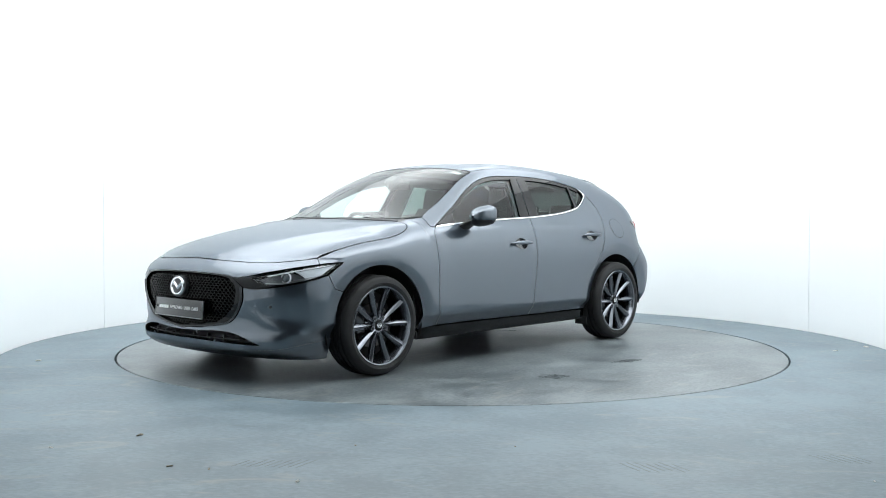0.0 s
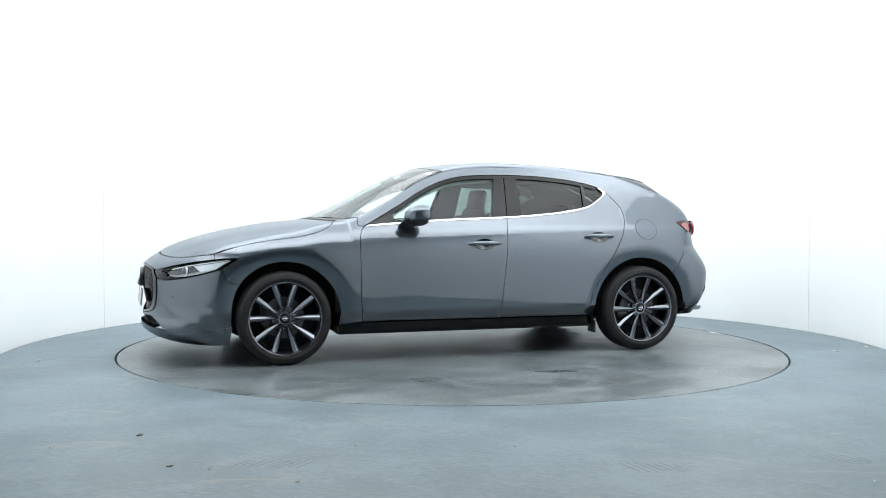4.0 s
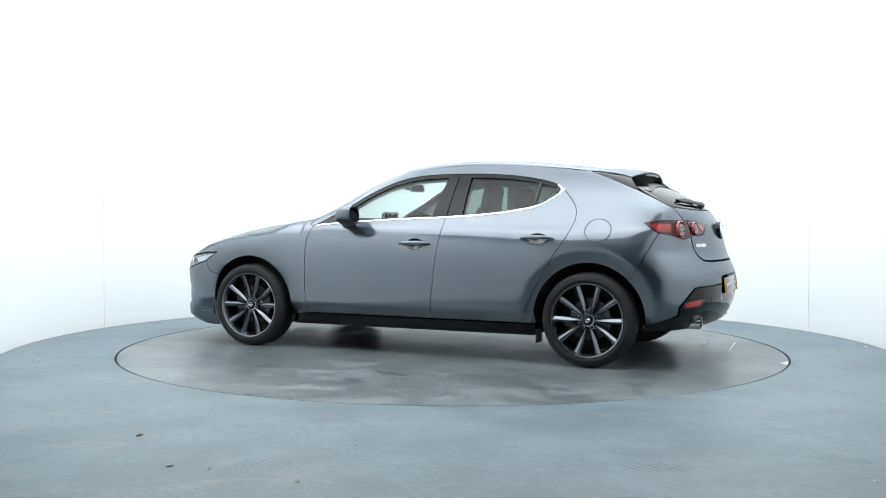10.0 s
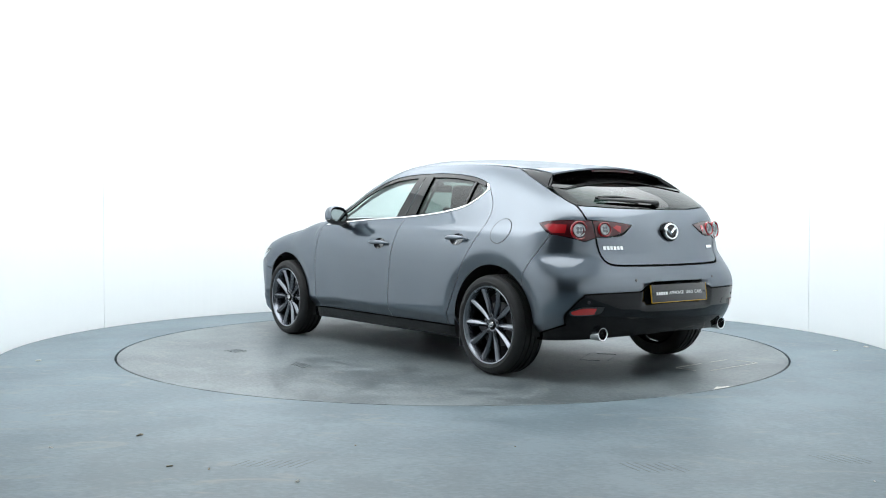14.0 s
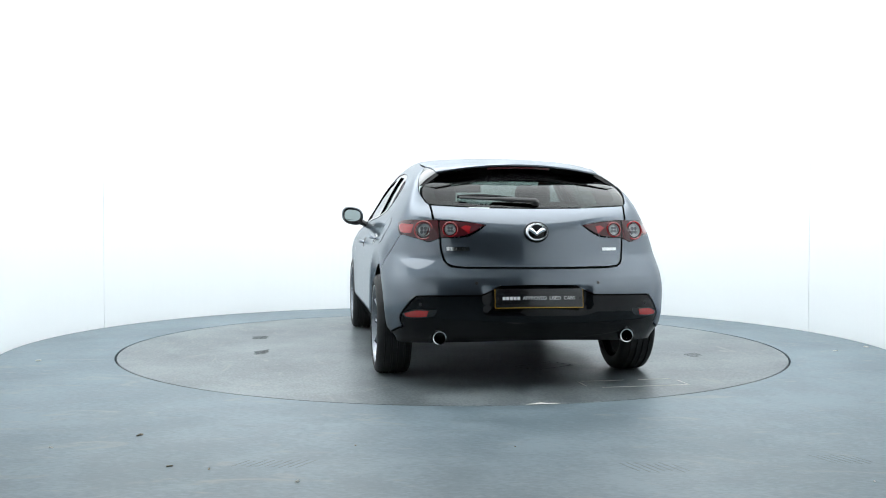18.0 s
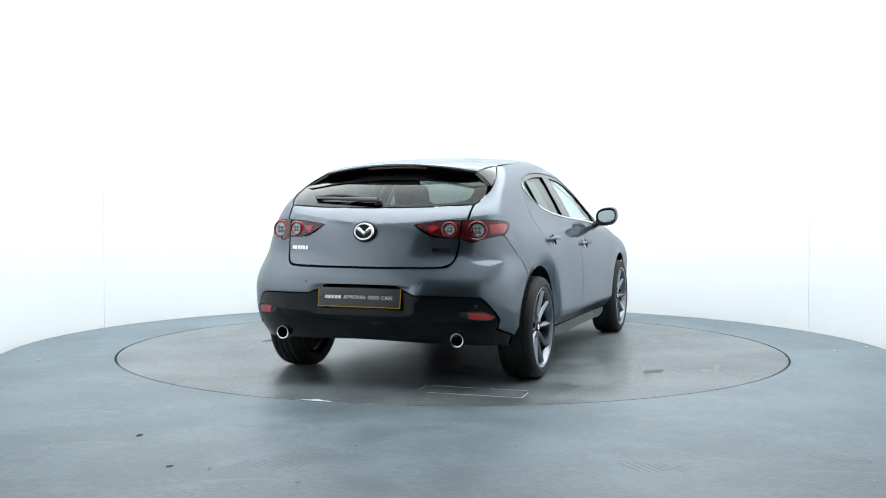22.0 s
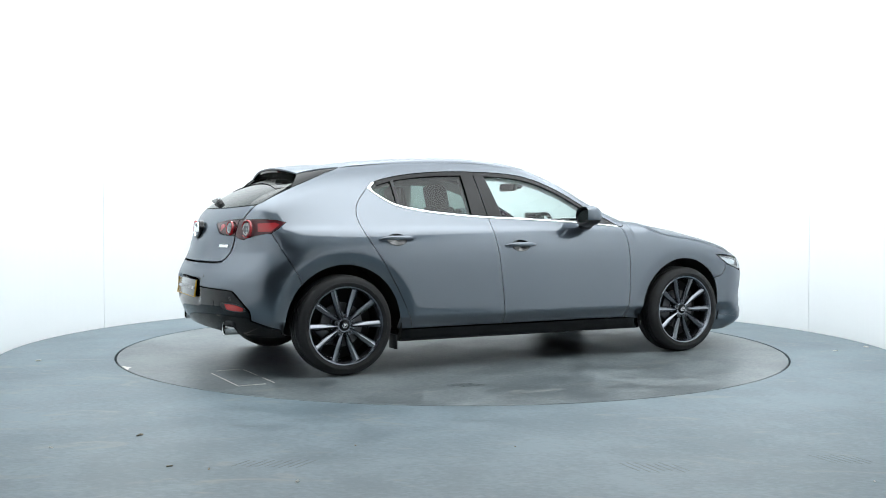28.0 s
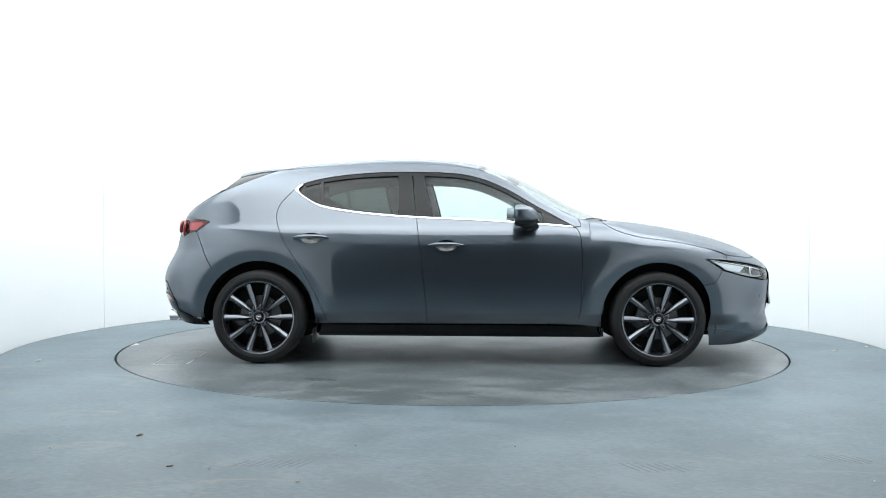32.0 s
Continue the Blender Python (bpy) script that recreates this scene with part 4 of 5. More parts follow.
def build_spoiler():
    def trail(u):
        return Vector((-1.612 + 0.045 * u * u, 0.522 * u, 1.344 - 0.050 * u * u))

    def root(u):
        q, _ = shell_point("top", -1.262 - 0.030 * u * u, 0.545 * abs(u), 0.0015)
        return Vector((q.x, math.copysign(q.y, u), q.z))
    us = [-1.0 + i / 9 for i in range(19)]
    secs, blade = [], []
    for u in us:
        a, c = root(u), trail(u)
        b, _ = shell_point("rear", 0.541 * abs(u), 1.236 - 0.05 * u * u, 0.004)
        b.y = math.copysign(b.y, u)
        secs.append([a, (a + c) / 2, c, c + Vector((0.075, 0, -0.052)), b])
        top = [a.lerp(c, t) + Vector((0, 0, 0.034 * t * (1 - t))) for t in (0, 0.2, 0.4, 0.6, 0.8, 0.95)]
        blade.append(top + [c + Vector((0, 0, -0.001)), c + Vector((0.001, 0, -0.009)), c + Vector((0.03, 0, -0.016)), a - Vector((0.0, 0, 0.02))])
    bm = bmesh.new()
    loft(bm, blade)
    sp = part("spoiler", bm, PAINT, car, "grey roof spoiler")
    # the black recess below runs out to a point at each corner of the rear window
    corner, _ = shell_point("side", -1.645, 1.199, 0.003)
    edge = Vector((-1.567, 0.521, 1.293))
    under = [[s[2] + Vector((0.005, 0, -0.0132)), s[3], s[4], s[4] + Vector((0.06, 0, 0.0)), s[2] + Vector((0.09, 0, -0.03))] for s in secs]
    for t in (0.35, 0.7, 0.98):
        c, b = edge.lerp(corner, t), secs[-1][4].lerp(corner, t)
        far = [c, c.lerp(b, 0.25 * t) + Vector((0.075, 0, -0.052)) * (1 - t), b, b + Vector((0.03, -0.02, 0)), c + Vector((0.04, -0.03, 0))]
        under.append(far)
        under.insert(0, [Vector((v.x, -v.y, v.z)) for v in far])
    bm = bmesh.new()
    loft(bm, under)
    part("spoiler_underside", bm, SPOILER_BLACK, sp, "gloss black spoiler underside")
    # side fins between the blade's edge and the haunch
    line = rounded([(-1.297, 1.3315), (-1.36, 1.311), (-1.42, 1.288), (-1.53, 1.243), (-1.645, 1.197)], 3)
    low = [shell_point("side", x, z, 0.001)[0] for x, z in line]
    for s in (1, -1):
        f = Matrix.Diagonal((1, s, 1, 1))
        rows = []
        for i, p in enumerate(low):
            t = i / (len(low) - 1)
            e = root(1.0).lerp(trail(1.0), t) + Vector((0, 0.002, 0.034 * t * (1 - t) - 0.006))
            side = [p.lerp(e, k / 4) + Vector((0, 0.010 * t * math.sin(math.pi * k / 4), 0)) for k in range(5)]
            rows.append([f @ v for v in side + [e + Vector((0.012, -0.03, -0.006)), p + Vector((0.012, -0.03, 0.004))]])
        bm = bmesh.new()
        loft(bm, rows)
        part("spoiler_fin", bm, GLOSS_BLACK, sp, "gloss black side fin")
    # high brake lamp
    secs2 = []
    for i in range(13):
        y = -0.20 + 0.40 * i / 12
        c = trail(y / 0.522) + Vector((0, 0, -0.020))
        secs2.append([c + Vector((dx, 0, dz)) for dx, dz in ((0.004, 0.004), (0.007, -0.008), (0.03, -0.009), (0.03, 0.003))])
    bm = bmesh.new()
    loft(bm, secs2)
    part("brake_lamp", bm, DEEP_RED, sp, "dark red high brake lamp")


def build_tail_lamps():
    outer = outline([(40.7, 0.989), (52, 0.991), (58, 0.985), (61.5, 0.973)], [(61.5, 0.973), (59.3, 0.94), (56, 0.905), (54, 0.900), (47, 0.880), (43.7, 0.866), (41, 0.874), (39.2, 0.886)], [(39.2, 0.886), (40.7, 0.989)])
    inner = outline([(40.2, 0.988), (33, 0.983), (26, 0.972), (22, 0.962)], [(22, 0.962), (27, 0.915), (32, 0.893), (38.8, 0.887)], [(38.8, 0.887), (40.2, 0.988)])
    for name, poly, rings, reds in (("tail_lamp", outer, [(45.7, 0.930, 0.059)], [(50.3, 59.5)]), ("tailgate_lamp", inner, [(35.5, 0.935, 0.047)], [(27.5, 31.8)])):
        bodies = pair(name, DEEP_RED, sheet("stern", poly, 0.02, 0.001, 0.02, 0.002), "dark red rear lamp with round lenses")
        frame = sheet("stern", poly, 0.02, -0.004, 0.012, -0.001)
        for b, d in zip(bodies, (frame, flipped(frame))):
            body_part("lamp_surround", GLOSS_BLACK, b, d, "gloss black lamp surround")
        for r0, r1 in reds:
            zt = 0.968 if name == "tail_lamp" else 0.958
            red = [(r0, zt - 0.004), (r0 + 0.5, 0.912), (r1 - 3.4, 0.915), (r1 - 0.3, zt - 0.012), (r1 - 2.0, zt + 0.002)]
            d = sheet("stern", red, 0.02, 0, 0.002, 0.0035)
            for b, q in zip(bodies, (d, flipped(d))):
                body_part("red_segment", RED, b, q, "bright red lamp segment")
        for a, z, r in rings:
            p, n = shell_point("stern", a, z, 0.0)
            m = facing(p, n.lerp(Vector((-1, 0, 0)), 0.55))
            both("lamp_ring", RED, lambda bm, q: lathe(bm, [(r * 0.83, 0.001), (r * 0.84, 0.012), (r * 0.90, 0.015), (r * 0.98, 0.012), (r, 0.001)], q, 40), m, "red light ring", bodies)
            both("lamp_bezel", SATIN, lambda bm, q: lathe(bm, [(r * 0.54, 0.004), (r * 0.57, 0.012), (r * 0.66, 0.013), (r * 0.68, 0.004)], q, 40), m, "silver lens bezel", bodies)
            both("lamp_lens", LAMP_WHITE, lambda bm, q: lathe(bm, [(0.0, 0.010), (r * 0.4, 0.009), (r * 0.56, 0.005)], q, 32), m, "frosted round lens", bodies)
            for k in range(4):
                dx, dy = (0.26 * r * math.cos(radians(45 + 90 * k)), 0.26 * r * math.sin(radians(45 + 90 * k)))
                both("lamp_led", LAMP_GREY, lambda bm, q: lathe(bm, [(0.0, 0.0115), (r * 0.17, 0.0112), (r * 0.19, 0.008)], q @ Matrix.Translation((dx, dy, 0)), 14), m, "", bodies)
    # reflectors low in the bumper
    ref = outline([(47.9, 0.445), (44, 0.463), (39.3, 0.464)], [(39.3, 0.464), (40.2, 0.430)], [(40.2, 0.430), (44, 0.425), (47.4, 0.427), (47.9, 0.445)])
    pair("reflector", REFLECTOR, sheet("stern", ref, 0.03, 0, 0.01, 0.004), "red bumper reflector")
    slot = outline([(48.6, 0.444), (44, 0.470), (36.5, 0.470)], [(36.5, 0.470), (37.6, 0.436), (40.2, 0.423)], [(40.2, 0.423), (44, 0.418), (48, 0.420), (48.6, 0.444)])
    pair("reflector_recess", BLACK, sheet("stern", slot, 0.03, 0, 0.004, 0.0012), "black reflector recess")
    for a, z in ((31.3, 0.462),):
        c = [(a + 1.15 * math.cos(t), z + 0.019 * math.sin(t)) for t in [2 * math.pi * k / 24 for k in range(24)]]
        pair("tow_cover", GLOSS_BLACK, sheet("stern", c, 0.03, 0, 0.002, 0.0015), "round tow eye cover")
    for view, a, z in (("stern", 23.3, 0.628), ("stern", 42.0, 0.500), ("bow", 41.0, 0.470)):
        p, n = shell_point(view, a, z)
        both("parking_sensor", BLACK, lambda bm, q: lathe(bm, [(0.0, 0.002), (0.0075, 0.002), (0.0095, 0.0), (0.0105, -0.002)], q, 20), facing(p, n), "small round parking sensor")


def build_head_lamps():
    well = outline([(27.2, 0.640), (33, 0.654), (39.4, 0.672), (49.3, 0.7015), (57.5, 0.720), (66.4, 0.729)], [(66.4, 0.729), (63.3, 0.693), (60.4, 0.659), (52.6, 0.620), (45.5, 0.597), (36.3, 0.580), (31.0, 0.587)], [(31.0, 0.587), (29.5, 0.61), (27.2, 0.640)])
    wells = pair("head_lamp", GLOSS_BLACK, sheet("bow", well, 0.02, 0.001, 0.0, -0.030), "slim swept-back headlamp with a clear lens")
    lens = outline([(34.0, 0.640), (39.4, 0.665), (49.3, 0.696), (60.6, 0.722), (66.0, 0.727)], [(66.0, 0.727), (62.8, 0.692), (59.6, 0.657), (52.6, 0.625), (45.5, 0.603), (39.7, 0.600), (34.0, 0.640)])
    d = sheet("bow", lens, 0.02, 0.0, 0.012, -0.002)
    for b, q in zip(wells, (d, flipped(d))):
        body_part("lamp_lens", LENS, b, q, "clear headlamp lens")
    blade = outline([(26.8, 0.638), (30, 0.644), (36, 0.657), (39.4, 0.668)], [(39.4, 0.668), (34.2, 0.642), (39.0, 0.602)], [(39.0, 0.602), (45.5, 0.6005), (44, 0.596), (36.3, 0.580), (31.0, 0.586), (29, 0.612), (26.8, 0.638)])
    d = sheet("bow", blade, 0.02, 0.0, 0.01, -0.004)
    for b, q in zip(wells, (d, flipped(d))):
        body_part("lamp_blade", GLOSS_BLACK, b, q, "gloss black inner blade")
    chrome = outline([(49.0, 0.688), (53, 0.699), (58.5, 0.711), (64.0, 0.720)], [(64.0, 0.720), (60.8, 0.688), (58.0, 0.658), (53.0, 0.638)], [(53.0, 0.638), (51.0, 0.664), (49.0, 0.688)])
    d = sheet("bow", chrome, 0.02, 0.0, 0.01, -0.016)
    for b, q in zip(wells, (d, flipped(d))):
        body_part("reflector", LAMP_CHROME, b, q, "bright chrome reflector")
    bez = outline([(36.5, 0.640), (42, 0.664), (48.3, 0.684)], [(48.3, 0.684), (50.6, 0.662), (53.0, 0.640)], [(53.0, 0.640), (46, 0.613), (40, 0.609), (36.5, 0.640)])
    d = sheet("bow", bez, 0.02, 0.0, 0.004, -0.024)
    for b, q in zip(wells, (d, flipped(d))):
        body_part("lamp_bezel", LAMP_GREY, b, q, "grey inner bezel")
    band = outline([(39.5, 0.660), (49, 0.691), (60, 0.718), (65, 0.724)], [(65, 0.724), (60, 0.711), (49.2, 0.683), (40.2, 0.652)], [(40.2, 0.652), (39.5, 0.660)])
    d = sheet("bow", band, 0.02, 0.0, 0.006, -0.010)
    for b, q in zip(wells, (d, flipped(d))):
        body_part("light_guide", LAMP_WHITE, b, q, "pale light guide")
    trim = outline([(39.5, 0.609), (45, 0.606), (52, 0.627), (59, 0.660)], [(59, 0.660), (56, 0.652), (50, 0.636), (44.5, 0.618), (39.2, 0.617)], [(39.2, 0.617), (39.5, 0.609)])
    d = sheet("bow", trim, 0.02, 0.0, 0.006, -0.012)
    for b, q in zip(wells, (d, flipped(d))):
        body_part("lamp_trim", SATIN, b, q, "satin lower trim")
    p, n = shell_point("bow", 46.2, 0.648, -0.021)
    m = facing(p, n.lerp(Vector((1, 0, 0)), 0.5))
    both("projector_ring", LAMP_CHROME, lambda bm, q: lathe(bm, [(0.026, 0.0), (0.027, 0.008), (0.032, 0.008), (0.034, 0.0)], q, 32), m, "chrome projector ring", wells)
    both("projector", material("projector_glass", (0.10, 0.11, 0.12), 0.03, 0, 1.0), lambda bm, q: lathe(bm, [(0.0, 0.012), (0.012, 0.010), (0.021, 0.005), (0.026, 0.0)], q, 28), m, "round projector lens", wells)


def build_grille():
    hole = outline([(0, 0.668), (12, 0.664), (21.5, 0.656), (26.2, 0.643)], [(26.2, 0.643), (29.0, 0.600), (29.7, 0.565)], [(29.7, 0.565), (28.4, 0.478), (24.6, 0.408), (20.5, 0.366)], [(20.5, 0.366), (10, 0.342), (0, 0.328)], [(0, 0.328), (0, 0.668)])
    back = body_part("grille", MATT, car, both_halves(sheet("bow", hole, 0.04, -0.004, 0, -0.055, centre=True)), "black honeycomb radiator grille")
    frame = outline([(0, 0.669), (12, 0.666), (21.5, 0.658), (26.6, 0.647)], [(26.6, 0.647), (31.6, 0.588)], [(31.6, 0.588), (31.1, 0.49), (26.4, 0.380)], [(26.4, 0.380), (18.4, 0.346), (0, 0.315)], [(0, 0.315), (0, 0.329)],
                    [(0, 0.329), (10, 0.343), (20.1, 0.368)], [(20.1, 0.368), (24.1, 0.410), (27.8, 0.478), (29.1, 0.565)], [(29.1, 0.565), (28.4, 0.600), (25.7, 0.638)], [(25.7, 0.638), (21.3, 0.650), (12, 0.658), (0, 0.662)], [(0, 0.662), (0, 0.669)])
    body_part("grille_frame", GLOSS_BLACK, back, both_halves(sheet("bow", frame, 0.02, 0.0, 0.05, 0.003, centre=True)), "gloss black grille surround")
    edge = outline([(31.5, 0.588), (31.0, 0.49), (26.3, 0.380), (18.4, 0.346), (0, 0.315)], [(0, 0.315), (0, 0.322)], [(0, 0.322), (18.0, 0.352), (25.6, 0.384), (30.1, 0.49), (30.6, 0.584), (31.5, 0.588)])
    body_part("grille_wing", ALLOY_DARK, back, both_halves(sheet("bow", edge, 0.02, 0.0, 0.006, 0.006, centre=True)), "dark metal wing below the grille")
    # honeycomb lattice
    bm = bmesh.new()
    poly = [(a * 0.0157, b) for a, b in hole]

    def within(x, y):
        r = False
        for i in range(len(poly)):
            (x1, y1), (x2, y2) = poly[i - 1], poly[i]
            if (y1 > y) != (y2 > y) and x < (x2 - x1) * (y - y1) / (y2 - y1) + x1:
                r = not r
        return r
    w, h = 0.0285, 0.0165
    cells = []
    for j in range(-2, 24):
        for i in range(-19, 20):
            x, z = (i + 0.5 * (j % 2)) * w, 0.318 + j * h
            if within(abs(x) + 0.008, z) and within(abs(x), z + 0.005) and within(abs(x), z - 0.005):
                cells.append((x, z))
    ring = [(0.50, 0.22), (0.0, 0.66), (-0.50, 0.22), (-0.50, -0.22), (0.0, -0.66), (0.50, -0.22)]
    pts, key = [], []
    for x, z in cells:
        for s in (0.99, 0.76):
            for a, b in ring:
                pts.append((x + a * w * s, z + b * h * s))
    pa = np.array(pts)
    sg = np.sign(pa[:, 0])
    P0, N0 = on_body("bow", np.abs(pa[:, 0]) / 0.0157, pa[:, 1], -0.012)
    P1 = P0 - N0 * 0.022
    P0[:, 1] *= sg
    P1[:, 1] *= sg
    verts, faces = [], []
    for c in range(len(cells)):
        o = c * 12
        b = len(verts)
        verts += [P0[o + k] for k in range(12)] + [P1[o + 6 + k] for k in range(6)]
        for k in range(6):
            j = (k + 1) % 6
            faces.append((b + k, b + j, b + 6 + j, b + 6 + k))
            faces.append((b + 6 + k, b + 6 + j, b + 12 + j, b + 12 + k))
    mesh_part("grille_mesh", verts, faces, SPOILER_BLACK, back, "gloss black honeycomb lattice")
    # lower intake
    slot = outline([(0, 0.301), (8, 0.305), (21.4, 0.313), (29.6, 0.295), (37.4, 0.241)], [(37.4, 0.241), (30, 0.248), (8, 0.260), (0, 0.259)], [(0, 0.259), (0, 0.301)])
    intake = body_part("lower_intake", MATT, car, both_halves(sheet("bow", slot, 0.03, -0.003, 0.0, -0.06, centre=True)), "black lower air intake")
    for a0, a1, z in ((-30, 30, 0.281),):
        bm = bmesh.new()
        secs = []
        for i in range(25):
            a = a0 + (a1 - a0) * i / 24
            p, n = shell_point("bow", abs(a), z, -0.035)
            p.y = math.copysign(p.y, a)
            secs.append([p + Vector((dx, 0, dz)) for dx, dz in ((0.012, 0.002), (0.012, -0.002), (-0.02, -0.004), (-0.02, 0.004))])
        loft(bm, secs)
        part("intake_bar", bm, BLACK, intake, "black intake bar")
    for a in (-22, -14, -6, 6, 14, 22):
        p, n = shell_point("bow", abs(a), 0.281, -0.045)
        p.y = math.copysign(p.y, a)
        bm = bmesh.new()
        box(bm, (0.02, 0.012, 0.045), Matrix.Translation(p))
        part("intake_rib", bm, BLACK, intake, smooth=False)


def build_badges():
    for name, base, tilt, w, h in (("front_badge", Vector((2.278, 0, 0.575)), pose(0, 0, 0, 0, 84, 0), 0.073, 0.058), ("rear_badge", Vector((-2.098, 0, 0.922)), pose(0, 0, 0, 0, -84, 0), 0.065, 0.052)):
        front = name == "front_badge"
        m = facing(base, Vector((1, 0, 0.12)) if front else Vector((-1, 0, 0.10)))
        bm = bmesh.new()
        lathe(bm, [(0.0, 0.004), (0.95, 0.004), (1.08, -0.002), (1.10, -0.03)], m @ Matrix.Diagonal((w * 1.03, h * 1.1, 1, 1)), 44)
        disc = part(name, bm, GLOSS_BLACK if not front else ALLOY_DARK, car, "oval badge, chrome ring on black")
        bm = bmesh.new()
        lathe(bm, [(0.76, 0.004), (0.80, 0.010), (0.94, 0.011), (1.01, 0.004)], m @ Matrix.Diagonal((w, h, 1, 1)), 44)
        part("badge_ring", bm, CHROME, disc, "chrome ring")
        bm = bmesh.new()
        line = [(-0.82, 0.28), (-0.55, 0.30), (-0.25, 0.05), (0.0, -0.22), (0.25, 0.05), (0.55, 0.30), (0.82, 0.28)]
        secs = []
        for (x, y), t in zip(line, (0.10, 0.25, 0.24, 0.20, 0.24, 0.25, 0.10)):
            secs.append([m @ Vector((x * w, (y + dy) * h, dz)) for dy, dz in ((t, 0.004), (0.0, 0.011), (-t, 0.004))])
        loft(bm, secs)
        part("badge_wing", bm, CHROME, disc, "chrome chevron", smooth=False)


def words(name, body, size, m, mat, parent, label=""):
    cu = bpy.data.curves.new(name, "FONT")
    cu.body, cu.size, cu.extrude, cu.align_x, cu.align_y = body, size, 0.0006, "CENTER", "CENTER"
    cu.materials.append(mat)
    ob = new(name, cu)
    me = bpy.data.meshes.new_from_object(ob)
    bpy.data.objects.remove(ob)
    me.transform(m)
    o = new(name, me)
    o.parent = parent
    return tagged(o, label)


def build_plates():
    for name, p, n, z_edge in (("front_plate", Vector((2.272, 0, 0.438)), Vector((1, 0, 0.10)), 0), ("rear_plate", Vector((-2.170, 0, 0.540)), Vector((-1, 0, 0.12)), 1)):
        m = facing(p, n)
        bm = bmesh.new()
        box(bm, (0.520, 0.111, 0.008), m, 0.003, 2)
        plate = part(name, bm, PLATE, car, "black dealer show plate with white lettering")
        edge = YELLOW if z_edge else WHITE
        bm = bmesh.new()
        for sx, sy, x, y in ((0.522, 0.0035, 0, -0.0548), (0.0014, 0.108, -0.2607, 0), (0.0014, 0.108, 0.2607, 0)):
            box(bm, (sx, sy, 0.0094), m @ Matrix.Translation((x, y, 0.0004)))
        part("plate_border", bm, edge if z_edge else SATIN, plate, "yellow border line" if z_edge else "pale border line", smooth=False)
        words("lettering", "APPROVED  USED  CARS", 0.0285, m @ Matrix.Translation((0.058, 0, 0.0046)) @ Matrix.Diagonal((1.0, 1.0, 1, 1)), WHITE, plate, "white capital lettering")
        bm = bmesh.new()
        for k in range(5):
            box(bm, (0.017, 0.019, 0.0014), m @ Matrix.Translation((-0.2085 + 0.0215 * k, 0, 0.0046)))
        part("lettering_bars", bm, WHITE, plate, "white bars of lettering", smooth=False)
        for s in (-1, 1):
            bm = bmesh.new()
            lathe(bm, [(0.0, 0.0062), (0.004, 0.006), (0.0055, 0.004)], m @ Matrix.Translation((0.243 * s, 0.0, 0)), 14)
            part("plate_screw", bm, ALLOY_DARK, plate)
    # tailgate scripts, as plain bars
    for name, y0, y1, z0, z1, k in (("model_script", 0.392, 0.524, 0.810, 0.833, 6), ("engine_badge", -0.505, -0.410, 0.811, 0.829, 1)):
        n = k
        for i in range(n):
            a, b = y0 + (y1 - y0) * i / n, y0 + (y1 - y0) * (i + (0.78 if n > 1 else 1)) / n
            poly = [(abs(v), z) for v, z in ((a, z0), (b, z0), (b, z1), (a, z1))]
            d = sheet("rear", poly, 0.05, 0, 0.002, 0.003)
            if y0 < 0:
                d = flipped(d)
            body_part(name, CHROME, car, d, "small chrome lettering on the tailgate")


def build_wiper():
    p0, n0 = shell_point("rear", 0.028, 1.090, 0.022)
    bm = bmesh.new()
    secs = []
    for i in range(12):
        t = i / 11
        y = -0.028 + 0.45 * t
        p, n = shell_point("rear", abs(y), 1.093 + 0.020 * t, 0.020 - 0.004 * t)
        p.y = math.copysign(p.y, y)
        w, h = 0.021 - 0.012 * t, 0.012 - 0.006 * t
        q = facing(p, n)
        secs.append([q @ Vector((0, w * math.cos(a), h * math.sin(a))) for a in [2 * math.pi * k / 10 for k in range(10)]])
    loft(bm, secs)
    arm = part("rear_wiper", bm, BLACK, car, "black rear wiper parked along the window")
    bm = bmesh.new()
    secs = []
    for i in range(12):
        t = i / 11
        y = 0.10 + 0.335 * t
        p, n = shell_point("rear", abs(y), 1.112 + 0.018 * math.sin(t * 2.6), 0.010)
        q = facing(p, n)
        secs.append([q @ Vector((0, 0.010 * math.cos(a), 0.009 * math.sin(a))) for a in [2 * math.pi * k / 8 for k in range(8)]])
    loft(bm, secs)
    part("wiper_blade", bm, GLOSS_BLACK, arm, "black wiper blade")
    p, n = shell_point("rear", 0.025, 1.092, 0.0)
    bm = bmesh.new()
    lathe(bm, [(0.0, 0.026), (0.018, 0.024), (0.024, 0.014), (0.026, 0.0)], facing(Vector((p.x, -0.025, p.z)), n), 20)
    part("wiper_pivot", bm, BLACK, arm, "black pivot cover")
    # front wipers, low in the cowl
    for y0, y1 in ((0.12, 0.62), (-0.42, 0.16)):
        bm = bmesh.new()
        secs = []
        for i in range(14):
            t = i / 13
            y = y0 + (y1 - y0) * t
            p, n = shell_point("top", 1.062 - 0.22 * y * y - 0.010 * t, abs(y), -0.005)
            p.y = math.copysign(p.y, y)
            q = facing(p, n, (0, 1, 0))
            secs.append([q @ Vector((0.010 * math.cos(a), 0, 0.008 * math.sin(a))) for a in [2 * math.pi * k / 8 for k in range(8)]])
        loft(bm, secs)
        part("front_wiper", bm, BLACK, car, "black windscreen wiper")


